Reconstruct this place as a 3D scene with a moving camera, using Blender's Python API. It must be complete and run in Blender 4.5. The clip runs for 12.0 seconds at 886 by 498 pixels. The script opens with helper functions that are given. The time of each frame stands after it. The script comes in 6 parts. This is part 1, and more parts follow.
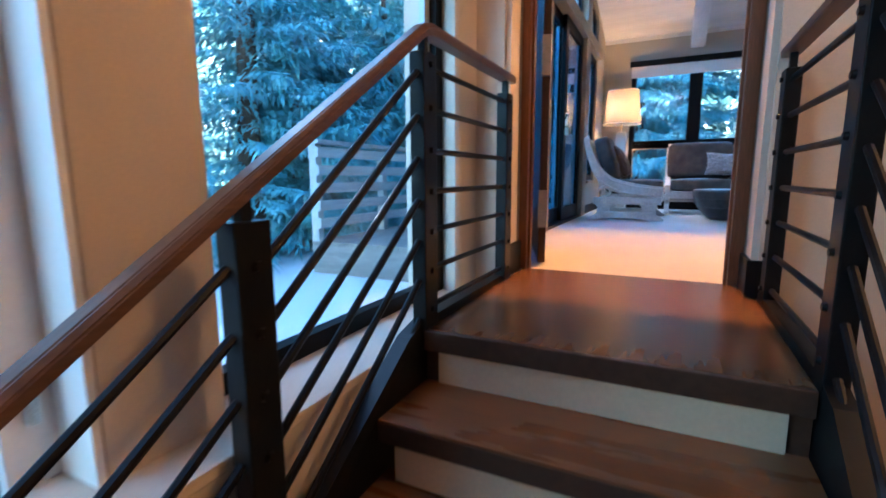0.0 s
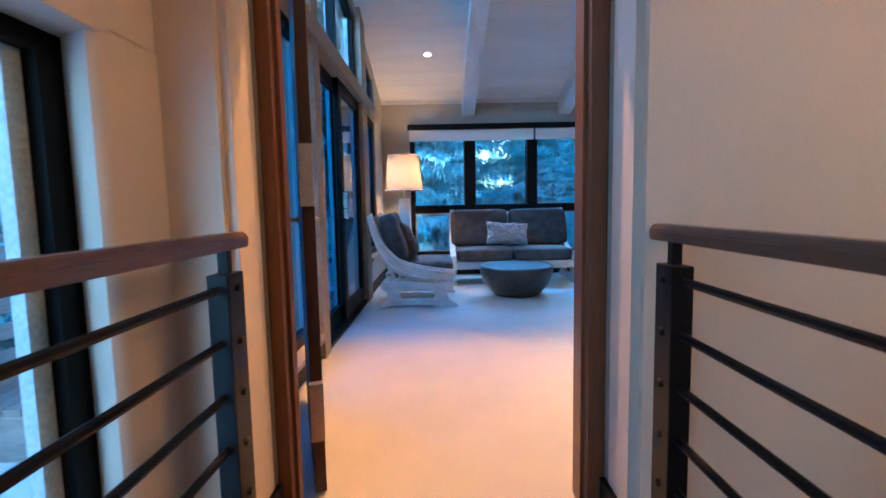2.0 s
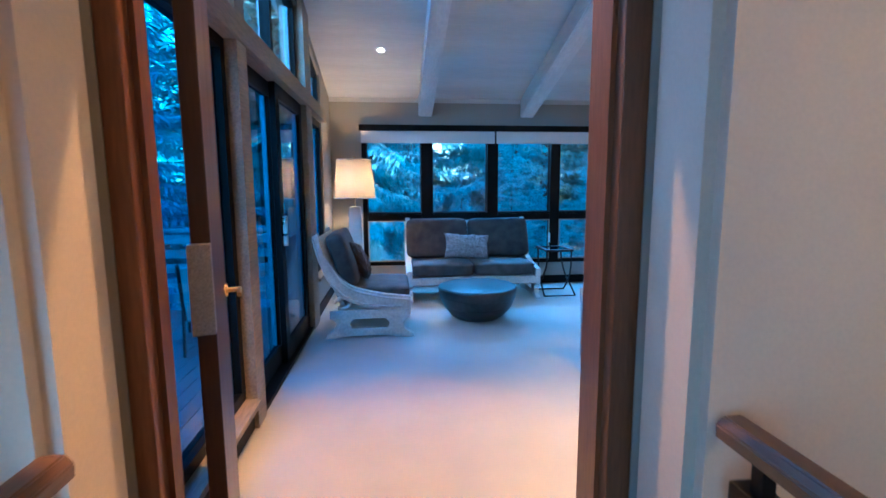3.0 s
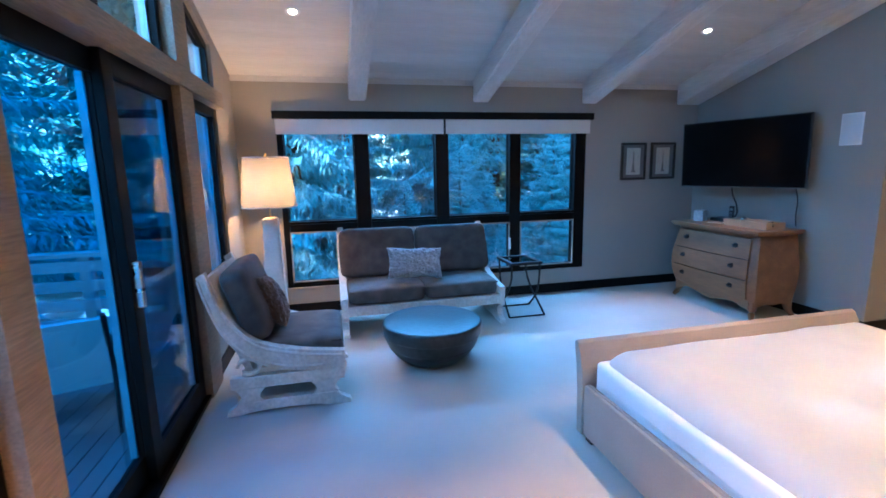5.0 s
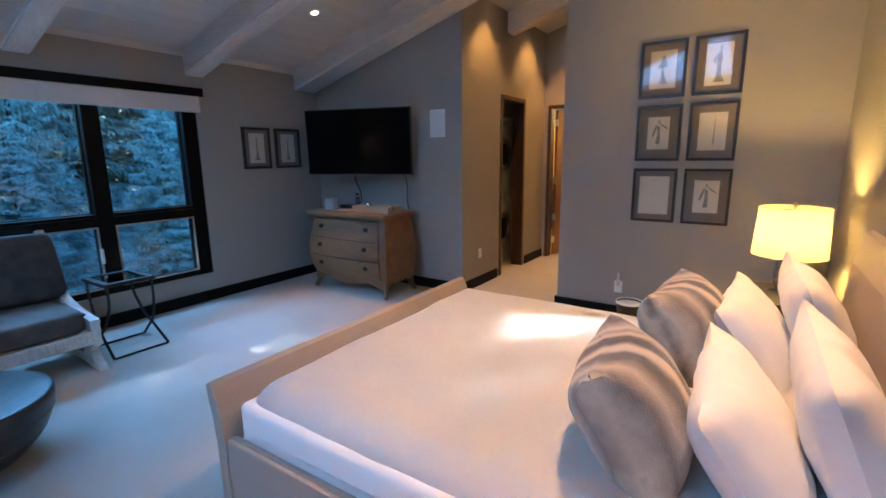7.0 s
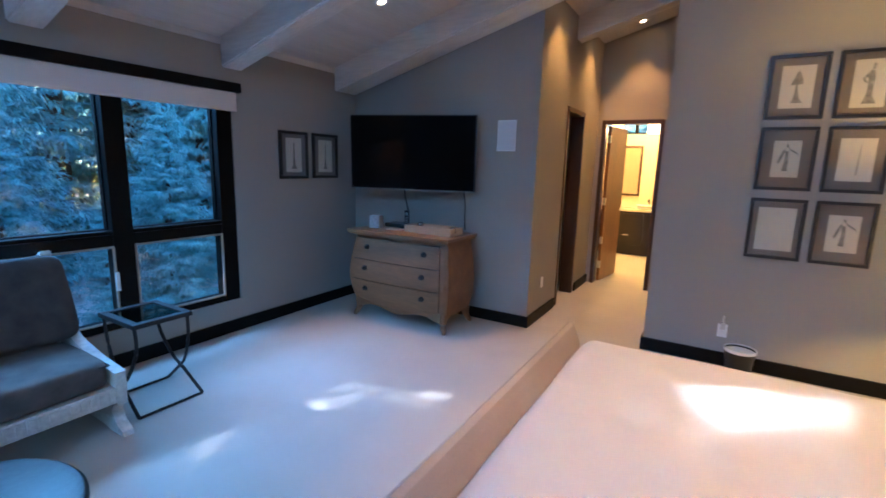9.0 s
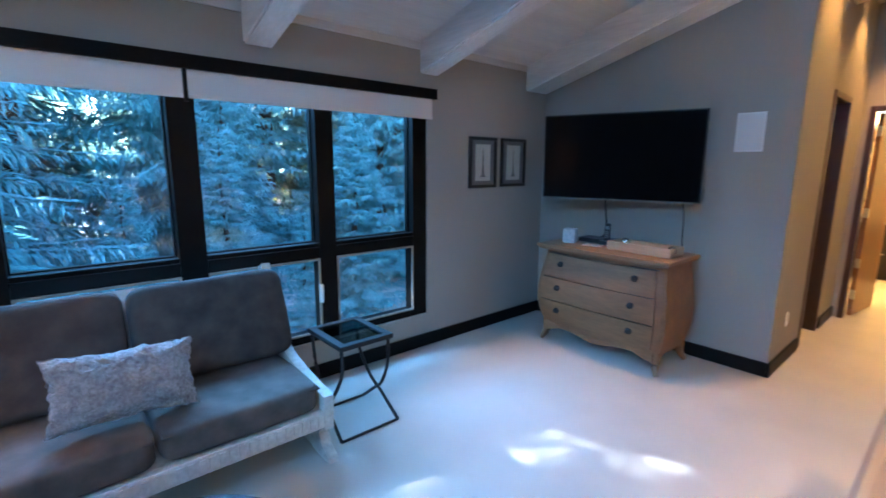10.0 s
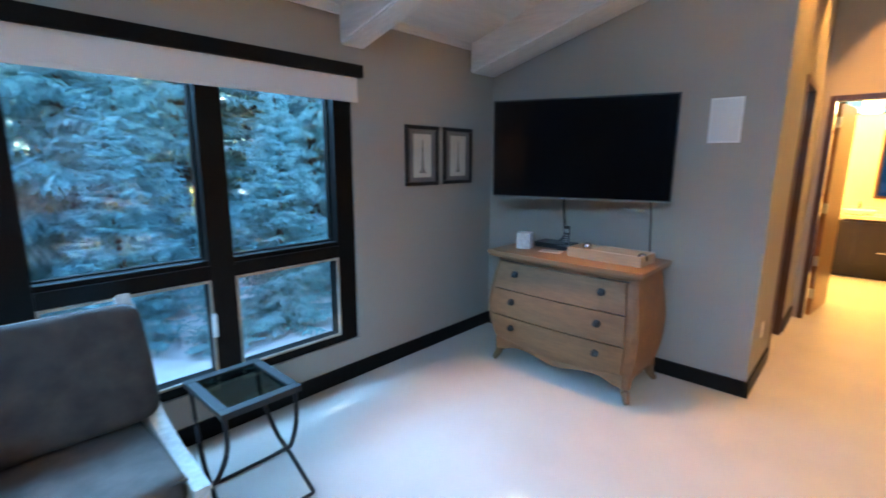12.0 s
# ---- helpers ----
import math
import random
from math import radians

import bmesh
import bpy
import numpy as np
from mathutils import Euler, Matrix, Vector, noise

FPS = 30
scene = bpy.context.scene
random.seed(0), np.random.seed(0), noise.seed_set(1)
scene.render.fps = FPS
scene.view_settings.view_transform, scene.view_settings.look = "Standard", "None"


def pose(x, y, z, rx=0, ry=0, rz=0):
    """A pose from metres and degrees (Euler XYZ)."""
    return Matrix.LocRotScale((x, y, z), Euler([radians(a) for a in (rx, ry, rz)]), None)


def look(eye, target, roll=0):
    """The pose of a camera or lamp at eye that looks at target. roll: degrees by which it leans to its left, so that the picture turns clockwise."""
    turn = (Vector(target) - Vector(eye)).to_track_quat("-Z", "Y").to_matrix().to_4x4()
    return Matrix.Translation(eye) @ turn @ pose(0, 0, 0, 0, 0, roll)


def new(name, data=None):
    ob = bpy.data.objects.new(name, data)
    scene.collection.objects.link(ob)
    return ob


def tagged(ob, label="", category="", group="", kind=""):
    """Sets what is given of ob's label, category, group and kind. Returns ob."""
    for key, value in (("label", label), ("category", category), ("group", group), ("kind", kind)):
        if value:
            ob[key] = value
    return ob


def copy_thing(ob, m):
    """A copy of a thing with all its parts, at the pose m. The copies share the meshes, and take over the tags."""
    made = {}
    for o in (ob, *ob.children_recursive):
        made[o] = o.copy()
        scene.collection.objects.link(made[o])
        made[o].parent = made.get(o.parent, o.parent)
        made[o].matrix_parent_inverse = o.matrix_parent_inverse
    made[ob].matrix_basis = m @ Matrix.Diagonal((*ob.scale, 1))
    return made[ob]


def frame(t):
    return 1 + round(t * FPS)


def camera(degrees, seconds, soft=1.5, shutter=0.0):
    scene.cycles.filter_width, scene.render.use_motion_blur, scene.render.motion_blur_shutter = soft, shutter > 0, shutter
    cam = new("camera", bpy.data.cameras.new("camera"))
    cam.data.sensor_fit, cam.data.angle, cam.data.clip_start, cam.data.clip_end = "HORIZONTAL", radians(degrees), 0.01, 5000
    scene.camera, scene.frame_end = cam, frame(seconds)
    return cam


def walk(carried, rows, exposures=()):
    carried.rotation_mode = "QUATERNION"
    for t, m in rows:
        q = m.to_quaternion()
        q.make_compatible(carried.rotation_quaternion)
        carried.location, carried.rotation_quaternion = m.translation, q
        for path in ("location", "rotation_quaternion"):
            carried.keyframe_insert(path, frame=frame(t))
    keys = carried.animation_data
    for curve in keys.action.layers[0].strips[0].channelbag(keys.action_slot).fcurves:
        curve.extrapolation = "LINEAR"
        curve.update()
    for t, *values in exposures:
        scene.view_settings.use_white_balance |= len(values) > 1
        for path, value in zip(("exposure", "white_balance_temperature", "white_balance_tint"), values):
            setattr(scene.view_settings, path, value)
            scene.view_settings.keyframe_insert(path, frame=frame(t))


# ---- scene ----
cam = camera(87.5, 12.0, soft=1.6, shutter=0.25)
PATH = [
    (0, (0.211, 0.104, 0.504), (-0.657, 1.879, 0.199), -0.3),
    (0.5, (0.097, 0.431, 0.634), (-0.459, 2.339, 0.411), -0.6),
    (1, (0.062, 0.699, 0.783), (-0.243, 2.667, 0.603), -1.0),
    (1.5, (0.013, 0.938, 0.916), (-0.127, 2.926, 0.747), -1.1),
    (2, (0.017, 1.139, 1.043), (0.02, 3.131, 0.858), -1.1),
    (2.5, (0.038, 1.385, 1.21), (0.153, 3.369, 0.99), -0.9),
    (3, (0.006, 1.631, 1.382), (0.208, 3.604, 1.123), -0.3),
    (5, (0.121, 2.772, 1.594), (0.568, 4.692, 1.256), -1.2),
    (5.5, (0.335, 3.004, 1.612), (1.106, 4.816, 1.265), -1.8),
    (6, (0.431, 3.136, 1.562), (1.612, 4.709, 1.2), -1.5),
    (6.5, (0.476, 3.174, 1.527), (1.959, 4.459, 1.138), -1.7),
    (8.5, (0.534, 3.998, 1.563), (2.281, 4.892, 1.18), 1.2),
    (9, (0.584, 4.363, 1.589), (2.277, 5.366, 1.233), 1.6),
    (9.5, (0.66, 4.7, 1.626), (2.203, 5.922, 1.27), 0.8),
    (10, (0.7, 5.006, 1.63), (1.993, 6.489, 1.27), 0.4),
    (10.5, (0.773, 5.275, 1.632), (1.831, 6.932, 1.262), 0.2),
    (11, (0.926, 5.408, 1.632), (1.871, 7.13, 1.256), -0.2),
    (11.5, (1.084, 5.445, 1.641), (2.145, 7.097, 1.256), 0.0),
    (12, (1.235, 5.442, 1.625), (2.683, 6.768, 1.243), 0.3),
]
walk(cam, [(t, look(eye, target, roll)) for t, eye, target, roll in PATH],
     [(0.0, 3.2, 4850, 5), (1.5, 3.1, 4650, 4), (2.3, 2.9, 4350, 2), (3.0, 2.87, 4050, -4), (5.0, 3.0, 4500, 3), (5.5, 2.88, 4750, 5), (6.5, 2.45, 5450, 8),
      (8.5, 2.52, 4950, 11), (9.5, 2.8, 4950, 7), (10.5, 3.32, 5250, 4), (11.3, 3.38, 5400, 5), (12.0, 3.4, 5950, 6)])

# ---- world, sun ----
world = bpy.data.worlds.new("sky")
scene.world = world
world.use_nodes = True
wn = world.node_tree
sky = wn.nodes.new("ShaderNodeTexSky")
sky.sky_type, sky.sun_disc = "NISHITA", False
sky.sun_elevation, sky.sun_rotation = radians(33.9), radians(-79.3)
wn.nodes["Background"].inputs[1].default_value = 0.15
wn.links.new(sky.outputs[0], wn.nodes["Background"].inputs[0])

sun = new("sun", bpy.data.lights.new("sun", "SUN"))
sun.data.energy, sun.data.angle, sun.data.color = 3.8, radians(0.5), (1.0, 0.93, 0.82)
SUN_FROM = Vector((-0.82, 0.155, 0.56)).normalized()
sun.matrix_world = look(SUN_FROM * 30, (0, 0, 0))

WARM = (1.0, 0.47, 0.15)


def sky_panel(name, eye, target, sx, sy, watts, spread=180):
    """Stands in for the open sky above a window's opening."""
    ob = new(name, bpy.data.lights.new(name, "AREA"))
    ob.data.shape, ob.data.size, ob.data.size_y = "RECTANGLE", sx, sy
    ob.data.energy, ob.data.color = watts, (0.27, 0.57, 1.0)
    ob.data.spread = radians(spread)
    ob.matrix_world = look(eye, target)
    return ob


sky_panel("sky_north", (1.4, 9.25, 2.85), (1.6, 6.2, 0.2), 3.6, 0.9, 36, 140)
sky_panel("sky_stair", (-1.35, -0.2, 1.7), (0.4, 0.6, -0.2), 1.4, 1.5, 2.4)
sky_panel("sky_landing", (-1.25, 1.4, 1.1), (0.8, 1.6, 0.0), 1.2, 1.2, 0.9)
sky_panel("sky_west", (-1.95, 5.2, 3.5), (4.2, 6.9, 0.5), 2.8, 1.0, 20, 110)


def spot(name, x, y, z, watts, tx, ty, angle=70, blend=0.6, color=WARM):
    ob = new(name, bpy.data.lights.new(name, "SPOT"))
    ob.data.energy, ob.data.color, ob.data.shadow_soft_size = watts, color, 0.04
    ob.data.spot_size, ob.data.spot_blend = radians(angle), blend
    ob.matrix_world = look((x, y, z), (tx, ty, 0))
    return ob


def bulb(name, x, y, z, watts, color=WARM, size=0.05):
    ob = new(name, bpy.data.lights.new(name, "POINT"))
    ob.data.energy, ob.data.color, ob.data.shadow_soft_size = watts, color, size
    ob.location = (x, y, z)
    return ob


# ---- materials ----
def nodes_of(name):
    m = bpy.data.materials.new(name)
    m.use_nodes = True
    return m, m.node_tree.nodes, m.node_tree.links


def surf(name, c1, c2, scale=3.0, rough=0.6, bump=0.1, bscale=60.0, metal=0.0, stretch=(1, 1, 1), fine=0.25, rvar=0.1, sheen=0.0, per_piece=0.0, dist=0.004):
    """Two-scale surface: broad stains between c1 and c2, fine grain over them, a bump."""
    m, n, l = nodes_of(name)
    b = n["Principled BSDF"]
    tc, mp = n.new("ShaderNodeTexCoord"), n.new("ShaderNodeMapping")
    mp.inputs["Scale"].default_value = stretch
    l.new(tc.outputs["Object"], mp.inputs[0])
    big, small = n.new("ShaderNodeTexNoise"), n.new("ShaderNodeTexNoise")
    big.inputs["Scale"].default_value, big.inputs["Detail"].default_value = scale, 5
    small.inputs["Scale"].default_value, small.inputs["Detail"].default_value = bscale, 4
    l.new(mp.outputs[0], big.inputs[0])
    l.new(mp.outputs[0], small.inputs[0])
    ramp = n.new("ShaderNodeMapRange")
    ramp.inputs[1].default_value, ramp.inputs[2].default_value = 0.3, 0.7
    l.new(big.outputs[0], ramp.inputs[0])
    mix = n.new("ShaderNodeMix")
    mix.data_type = "RGBA"
    mix.inputs[6].default_value, mix.inputs[7].default_value = (*c1, 1), (*c2, 1)
    l.new(ramp.outputs[0], mix.inputs[0])
    hsv = n.new("ShaderNodeHueSaturation")
    l.new(mix.outputs[2], hsv.inputs[4])
    val = n.new("ShaderNodeMapRange")
    val.inputs[1].default_value, val.inputs[2].default_value = 0.25, 0.75
    val.inputs[3].default_value, val.inputs[4].default_value = 1 - fine, 1 + fine
    l.new(small.outputs[0], val.inputs[0])
    if per_piece:
        info, mul, add = n.new("ShaderNodeObjectInfo"), n.new("ShaderNodeMath"), n.new("ShaderNodeMath")
        mul.operation, mul.inputs[1].default_value = "MULTIPLY_ADD", per_piece
        mul.inputs[2].default_value = 1 - per_piece / 2
        l.new(info.outputs["Random"], mul.inputs[0])
        add.operation = "MULTIPLY"
        l.new(mul.outputs[0], add.inputs[0])
        l.new(val.outputs[0], add.inputs[1])
        l.new(add.outputs[0], hsv.inputs[2])
    else:
        l.new(val.outputs[0], hsv.inputs[2])
    l.new(hsv.outputs[0], b.inputs["Base Color"])
    rr = n.new("ShaderNodeMapRange")
    rr.inputs[3].default_value, rr.inputs[4].default_value = max(rough - rvar, 0.02), min(rough + rvar, 1)
    l.new(big.outputs[0], rr.inputs[0])
    l.new(rr.outputs[0], b.inputs["Roughness"])
    b.inputs["Metallic"].default_value = metal
    if sheen:
        b.inputs["Sheen Weight"].default_value = sheen
        b.inputs["Sheen Roughness"].default_value = 0.4
    if bump:
        bp = n.new("ShaderNodeBump")
        bp.inputs["Strength"].default_value, bp.inputs["Distance"].default_value = bump, dist
        l.new(small.outputs[0], bp.inputs["Height"])
        l.new(bp.outputs[0], b.inputs["Normal"])
    return m


def glass_sheet(name, tint=(0.90, 0.95, 0.95), gloss=0.9, least=0.035):
    """Thin clear pane: see-through, with a mirror gloss that grows at grazing angles."""
    m, n, l = nodes_of(name)
    n.remove(n["Principled BSDF"])
    tr, gl, lw, mx, pw, ma = (n.new(k) for k in ("ShaderNodeBsdfTransparent", "ShaderNodeBsdfGlossy", "ShaderNodeLayerWeight", "ShaderNodeMixShader", "ShaderNodeMath", "ShaderNodeMath"))
    tr.inputs[0].default_value = (*tint, 1)
    gl.inputs["Roughness"].default_value = 0.01
    lw.inputs[0].default_value = 0.5
    pw.operation, pw.inputs[1].default_value = "POWER", 5.0
    ma.operation, ma.inputs[1].default_value, ma.inputs[2].default_value = "MULTIPLY_ADD", gloss, least
    l.new(lw.outputs["Facing"], pw.inputs[0])
    l.new(pw.outputs[0], ma.inputs[0])
    l.new(ma.outputs[0], mx.inputs[0])
    l.new(tr.outputs[0], mx.inputs[1])
    l.new(gl.outputs[0], mx.inputs[2])
    l.new(mx.outputs[0], n["Material Output"].inputs[0])
    return m


def glow(name, color, strength):
    m, n, l = nodes_of(name)
    b = n["Principled BSDF"]
    b.inputs["Base Color"].default_value = (*color, 1)
    b.inputs["Emission Color"].default_value = (*color, 1)
    b.inputs["Emission Strength"].default_value = strength
    return m


def lampshade(name, color):
    m, n, l = nodes_of(name)
    n.remove(n["Principled BSDF"])
    df, tl, mx = n.new("ShaderNodeBsdfDiffuse"), n.new("ShaderNodeBsdfTranslucent"), n.new("ShaderNodeMixShader")
    tc, nz, mp, cr = n.new("ShaderNodeTexCoord"), n.new("ShaderNodeTexNoise"), n.new("ShaderNodeMapping"), n.new("ShaderNodeMix")
    mp.inputs["Scale"].default_value = (30, 30, 400)
    nz.inputs["Scale"].default_value = 1.0
    cr.data_type = "RGBA"
    cr.inputs[6].default_value = (*[c * 0.86 for c in color], 1)
    cr.inputs[7].default_value = (*color, 1)
    l.new(tc.outputs["Object"], mp.inputs[0])
    l.new(mp.outputs[0], nz.inputs[0])
    l.new(nz.outputs[0], cr.inputs[0])
    l.new(cr.outputs[2], df.inputs[0])
    l.new(cr.outputs[2], tl.inputs[0])
    mx.inputs[0].default_value = 0.55
    l.new(df.outputs[0], mx.inputs[1])
    l.new(tl.outputs[0], mx.inputs[2])
    l.new(mx.outputs[0], n["Material Output"].inputs[0])
    return m


M_WALL = surf("greige wall paint", (0.31, 0.285, 0.245), (0.34, 0.312, 0.268), 1.2, 0.75, 0.06, 240, fine=0.03)
M_HALLWALL = surf("cream hall plaster", (0.56, 0.47, 0.37), (0.61, 0.515, 0.41), 1.5, 0.8, 0.12, 120, fine=0.04)
M_CEIL = surf("whitewashed ceiling boards", (0.56, 0.55, 0.53), (0.65, 0.64, 0.62), 2.0, 0.7, 0.12, 22, stretch=(0.35, 3, 3), fine=0.06)
M_BEAM = surf("whitewashed beam timber", (0.62, 0.605, 0.585), (0.74, 0.725, 0.705), 2.2, 0.75, 0.35, 16, stretch=(3, 0.35, 3), fine=0.09, dist=0.01)
M_CARPET = surf("cream wool carpet", (0.465, 0.44, 0.39), (0.515, 0.485, 0.43), 2.5, 0.95, 0.5, 260, fine=0.10, dist=0.006)
M_BLACK = surf("black painted baseboard", (0.004, 0.0037, 0.0037), (0.007, 0.0062, 0.006), 3, 0.5, 0.05, 90)
M_FRAME = surf("dark bronze window frame", (0.0022, 0.0021, 0.0021), (0.0042, 0.004, 0.0038), 4, 0.45, 0.04, 90)
for blackish in (M_BLACK, M_FRAME):
    blackish.node_tree.nodes["Principled BSDF"].inputs["Specular IOR Level"].default_value = 0.12
M_TANTRIM = surf("tan sash trim", (0.30, 0.25, 0.19), (0.36, 0.30, 0.23), 4, 0.5, 0.05, 90)
M_PALETRIM = surf("pale aluminium stop", (0.40, 0.42, 0.43), (0.48, 0.50, 0.51), 4, 0.45, 0.04, 90)
M_STEEL = surf("blackened steel rail", (0.0035, 0.0035, 0.0037), (0.007, 0.0066, 0.0066), 6, 0.42, 0.08, 150)
M_STEEL.node_tree.nodes["Principled BSDF"].inputs["Specular IOR Level"].default_value = 0.2
M_RAILWOOD = surf("walnut handrail", (0.085, 0.042, 0.021), (0.13, 0.066, 0.034), 3, 0.32, 0.08, 30, stretch=(4, 0.5, 4))
M_JAMB = surf("mahogany door casing", (0.11, 0.042, 0.016), (0.17, 0.068, 0.027), 3, 0.38, 0.08, 34, stretch=(4, 4, 0.4))
M_DARKWOOD = surf("dark walnut door", (0.035, 0.015, 0.008), (0.065, 0.028, 0.014), 3, 0.35, 0.06, 34, stretch=(4, 4, 0.4))
M_HDR = surf("fir header timber", (0.24, 0.18, 0.12), (0.32, 0.25, 0.175), 2, 0.55, 0.15, 26, stretch=(4, 0.4, 4))
M_FLOORWOOD = surf("cherry plank floor", (0.105, 0.047, 0.018), (0.145, 0.066, 0.026), 2.5, 0.24, 0.02, 26, stretch=(4, 0.5, 4), per_piece=0.10, fine=0.07)
M_TREAD = surf("cherry stair tread", (0.115, 0.046, 0.015), (0.165, 0.068, 0.023), 2.5, 0.28, 0.03, 26, stretch=(0.5, 4, 4), fine=0.1)
M_RISER = surf("cream riser panel", (0.60, 0.46, 0.28), (0.66, 0.52, 0.33), 3, 0.7, 0.05, 80, fine=0.05)
M_TREADDARK = surf("dark tread edge", (0.035, 0.017, 0.010), (0.06, 0.03, 0.016), 3, 0.4, 0.06, 40)
M_GLASS = glass_sheet("window glass")
M_GLASS_W = glass_sheet("tinted door glass", (0.40, 0.62, 0.80))
M_SCREEN = glass_sheet("insect screen", (0.40, 0.48, 0.54))
M_SNOW = surf("settled snow", (0.72, 0.76, 0.80), (0.80, 0.83, 0.86), 0.5, 0.7, 0.4, 9, fine=0.05, dist=0.05)
M_DECK = surf("weathered grey deck board", (0.19, 0.18, 0.17), (0.27, 0.255, 0.24), 2, 0.8, 0.2, 24, stretch=(0.4, 4, 4), per_piece=0.3)
M_FENCE = surf("grey painted railing board", (0.42, 0.43, 0.43), (0.50, 0.51, 0.51), 2, 0.7, 0.15, 24, stretch=(4, 0.4, 4), per_piece=0.15)
M_BARK = surf("spruce bark", (0.055, 0.04, 0.03), (0.10, 0.075, 0.055), 5, 0.95, 0.8, 18, stretch=(2, 2, 0.6), fine=0.3, dist=0.02)
M_ASPEN = surf("pale aspen bark", (0.50, 0.47, 0.40), (0.62, 0.59, 0.51), 3, 0.9, 0.3, 12, fine=0.25)
M_BLIND = surf("ecru roller shade fabric", (0.62, 0.56, 0.50), (0.66, 0.60, 0.54), 2, 0.85, 0.15, 400, fine=0.04)
M_WHITE = surf("white satin paint", (0.74, 0.73, 0.71), (0.80, 0.79, 0.77), 3, 0.4, 0.03, 80, fine=0.03)
M_NICKEL = surf("brushed nickel", (0.55, 0.52, 0.47), (0.65, 0.62, 0.56), 8, 0.3, 0.05, 200, metal=1.0)
M_BRASS = surf("worn brass", (0.62, 0.42, 0.18), (0.72, 0.50, 0.22), 8, 0.28, 0.05, 200, metal=1.0)


def needles(name, dark, light, snow):
    """Spruce needles: broad clumps darker and lighter, each spray a little different, frost on some boughs, spread
    wider to brighten them.
    """
    m, n, l = nodes_of(name)
    b = n["Principled BSDF"]
    geo, mix, nz, rng, mx2, nzb, ad, rb = (n.new(k) for k in ("ShaderNodeNewGeometry", "ShaderNodeMix", "ShaderNodeTexNoise", "ShaderNodeMapRange", "ShaderNodeMix", "ShaderNodeTexNoise", "ShaderNodeMath", "ShaderNodeMapRange"))
    mix.data_type = mx2.data_type = "RGBA"
    mix.inputs[6].default_value, mix.inputs[7].default_value = (*dark, 1), (*light, 1)
    tc = n.new("ShaderNodeTexCoord")
    l.new(tc.outputs["Object"], nz.inputs[0])
    l.new(tc.outputs["Object"], nzb.inputs[0])
    nz.inputs["Scale"].default_value, nzb.inputs["Scale"].default_value = 2.2, 3.4
    rb.inputs[1].default_value, rb.inputs[2].default_value, rb.inputs[4].default_value = 0.32, 0.68, 0.65
    l.new(nzb.outputs[0], rb.inputs[0])
    ad.operation, ad.inputs[1].default_value = "MULTIPLY_ADD", 0.35
    l.new(geo.outputs["Random Per Island"], ad.inputs[0])
    l.new(rb.outputs[0], ad.inputs[2])
    l.new(ad.outputs[0], mix.inputs[0])
    rng.inputs[1].default_value, rng.inputs[2].default_value = 0.48, 0.70
    rng.inputs[4].default_value = 0.6
    l.new(nz.outputs[0], rng.inputs[0])
    l.new(rng.outputs[0], mx2.inputs[0])
    l.new(mix.outputs[2], mx2.inputs[6])
    mx2.inputs[7].default_value = (*snow, 1)
    l.new(mx2.outputs[2], b.inputs["Base Color"])
    b.inputs["Roughness"].default_value = 0.7
    return m


# needle colours lifted above natural ones, in place of skylight the trees lack
M_NEEDLE = needles("blue spruce needles", (0.07, 0.19, 0.205), (0.27, 0.59, 0.66), (0.36, 0.64, 0.75))
M_NEEDLE_DARK = needles("green spruce needles", (0.05, 0.12, 0.11), (0.18, 0.37, 0.35), (0.34, 0.50, 0.52))


# ---- building tools ----
def part(name, bm, material, parent=None, label="", smooth=False, loc=None):
    me = bpy.data.meshes.new(name)
    bmesh.ops.recalc_face_normals(bm, faces=bm.faces)
    bm.to_mesh(me)
    bm.free()
    me.materials.append(material)
    if smooth:
        me.polygons.foreach_set("use_smooth", [True] * len(me.polygons))
        me.set_sharp_from_angle(angle=radians(42))
    ob = new(name, me)
    if loc is not None:
        ob.matrix_basis = loc if isinstance(loc, Matrix) else Matrix.Translation(loc)
    if parent:
        ob.parent = parent
    if label:
        tagged(ob, label)
    return ob


def thing(name, label, category, m=None, group="", kind=""):
    ob = new(name)
    ob.empty_display_size = 0.1
    if m is not None:
        ob.matrix_basis = m
    return tagged(ob, label, category, group, kind)


def setting(name, bm, material, label, category, smooth=False):
    return tagged(part(name, bm, material, smooth=smooth), label, category, kind="structure")


def box(bm, x0, y0, z0, x1, y1, z1, bevel=0.0, seg=2):
    v = [bm.verts.new((x, y, z)) for z in (z0, z1) for y in (y0, y1) for x in (x0, x1)]
    fs = [bm.faces.new([v[i] for i in q]) for q in ((0, 2, 3, 1), (4, 5, 7, 6), (0, 1, 5, 4), (2, 6, 7, 3), (0, 4, 6, 2), (1, 3, 7, 5))]
    if bevel:
        bmesh.ops.bevel(bm, geom=list({e for f in fs for e in f.edges}), offset=bevel, segments=seg, affect="EDGES", profile=0.6)
    return bm


def bx(*a, **k):
    return box(bmesh.new(), *a, **k)


def hexa(bm, x0, x1, y0, y1, b0, b1, t0, t1):
    """A block whose bottom and top heights differ at y0 and y1."""
    v = [bm.verts.new(p) for p in ((x0, y0, b0), (x1, y0, b0), (x0, y1, b1), (x1, y1, b1), (x0, y0, t0), (x1, y0, t0), (x0, y1, t1), (x1, y1, t1))]
    for q in ((0, 2, 3, 1), (4, 5, 7, 6), (0, 1, 5, 4), (2, 6, 7, 3), (0, 4, 6, 2), (1, 3, 7, 5)):
        bm.faces.new([v[i] for i in q])
    return bm


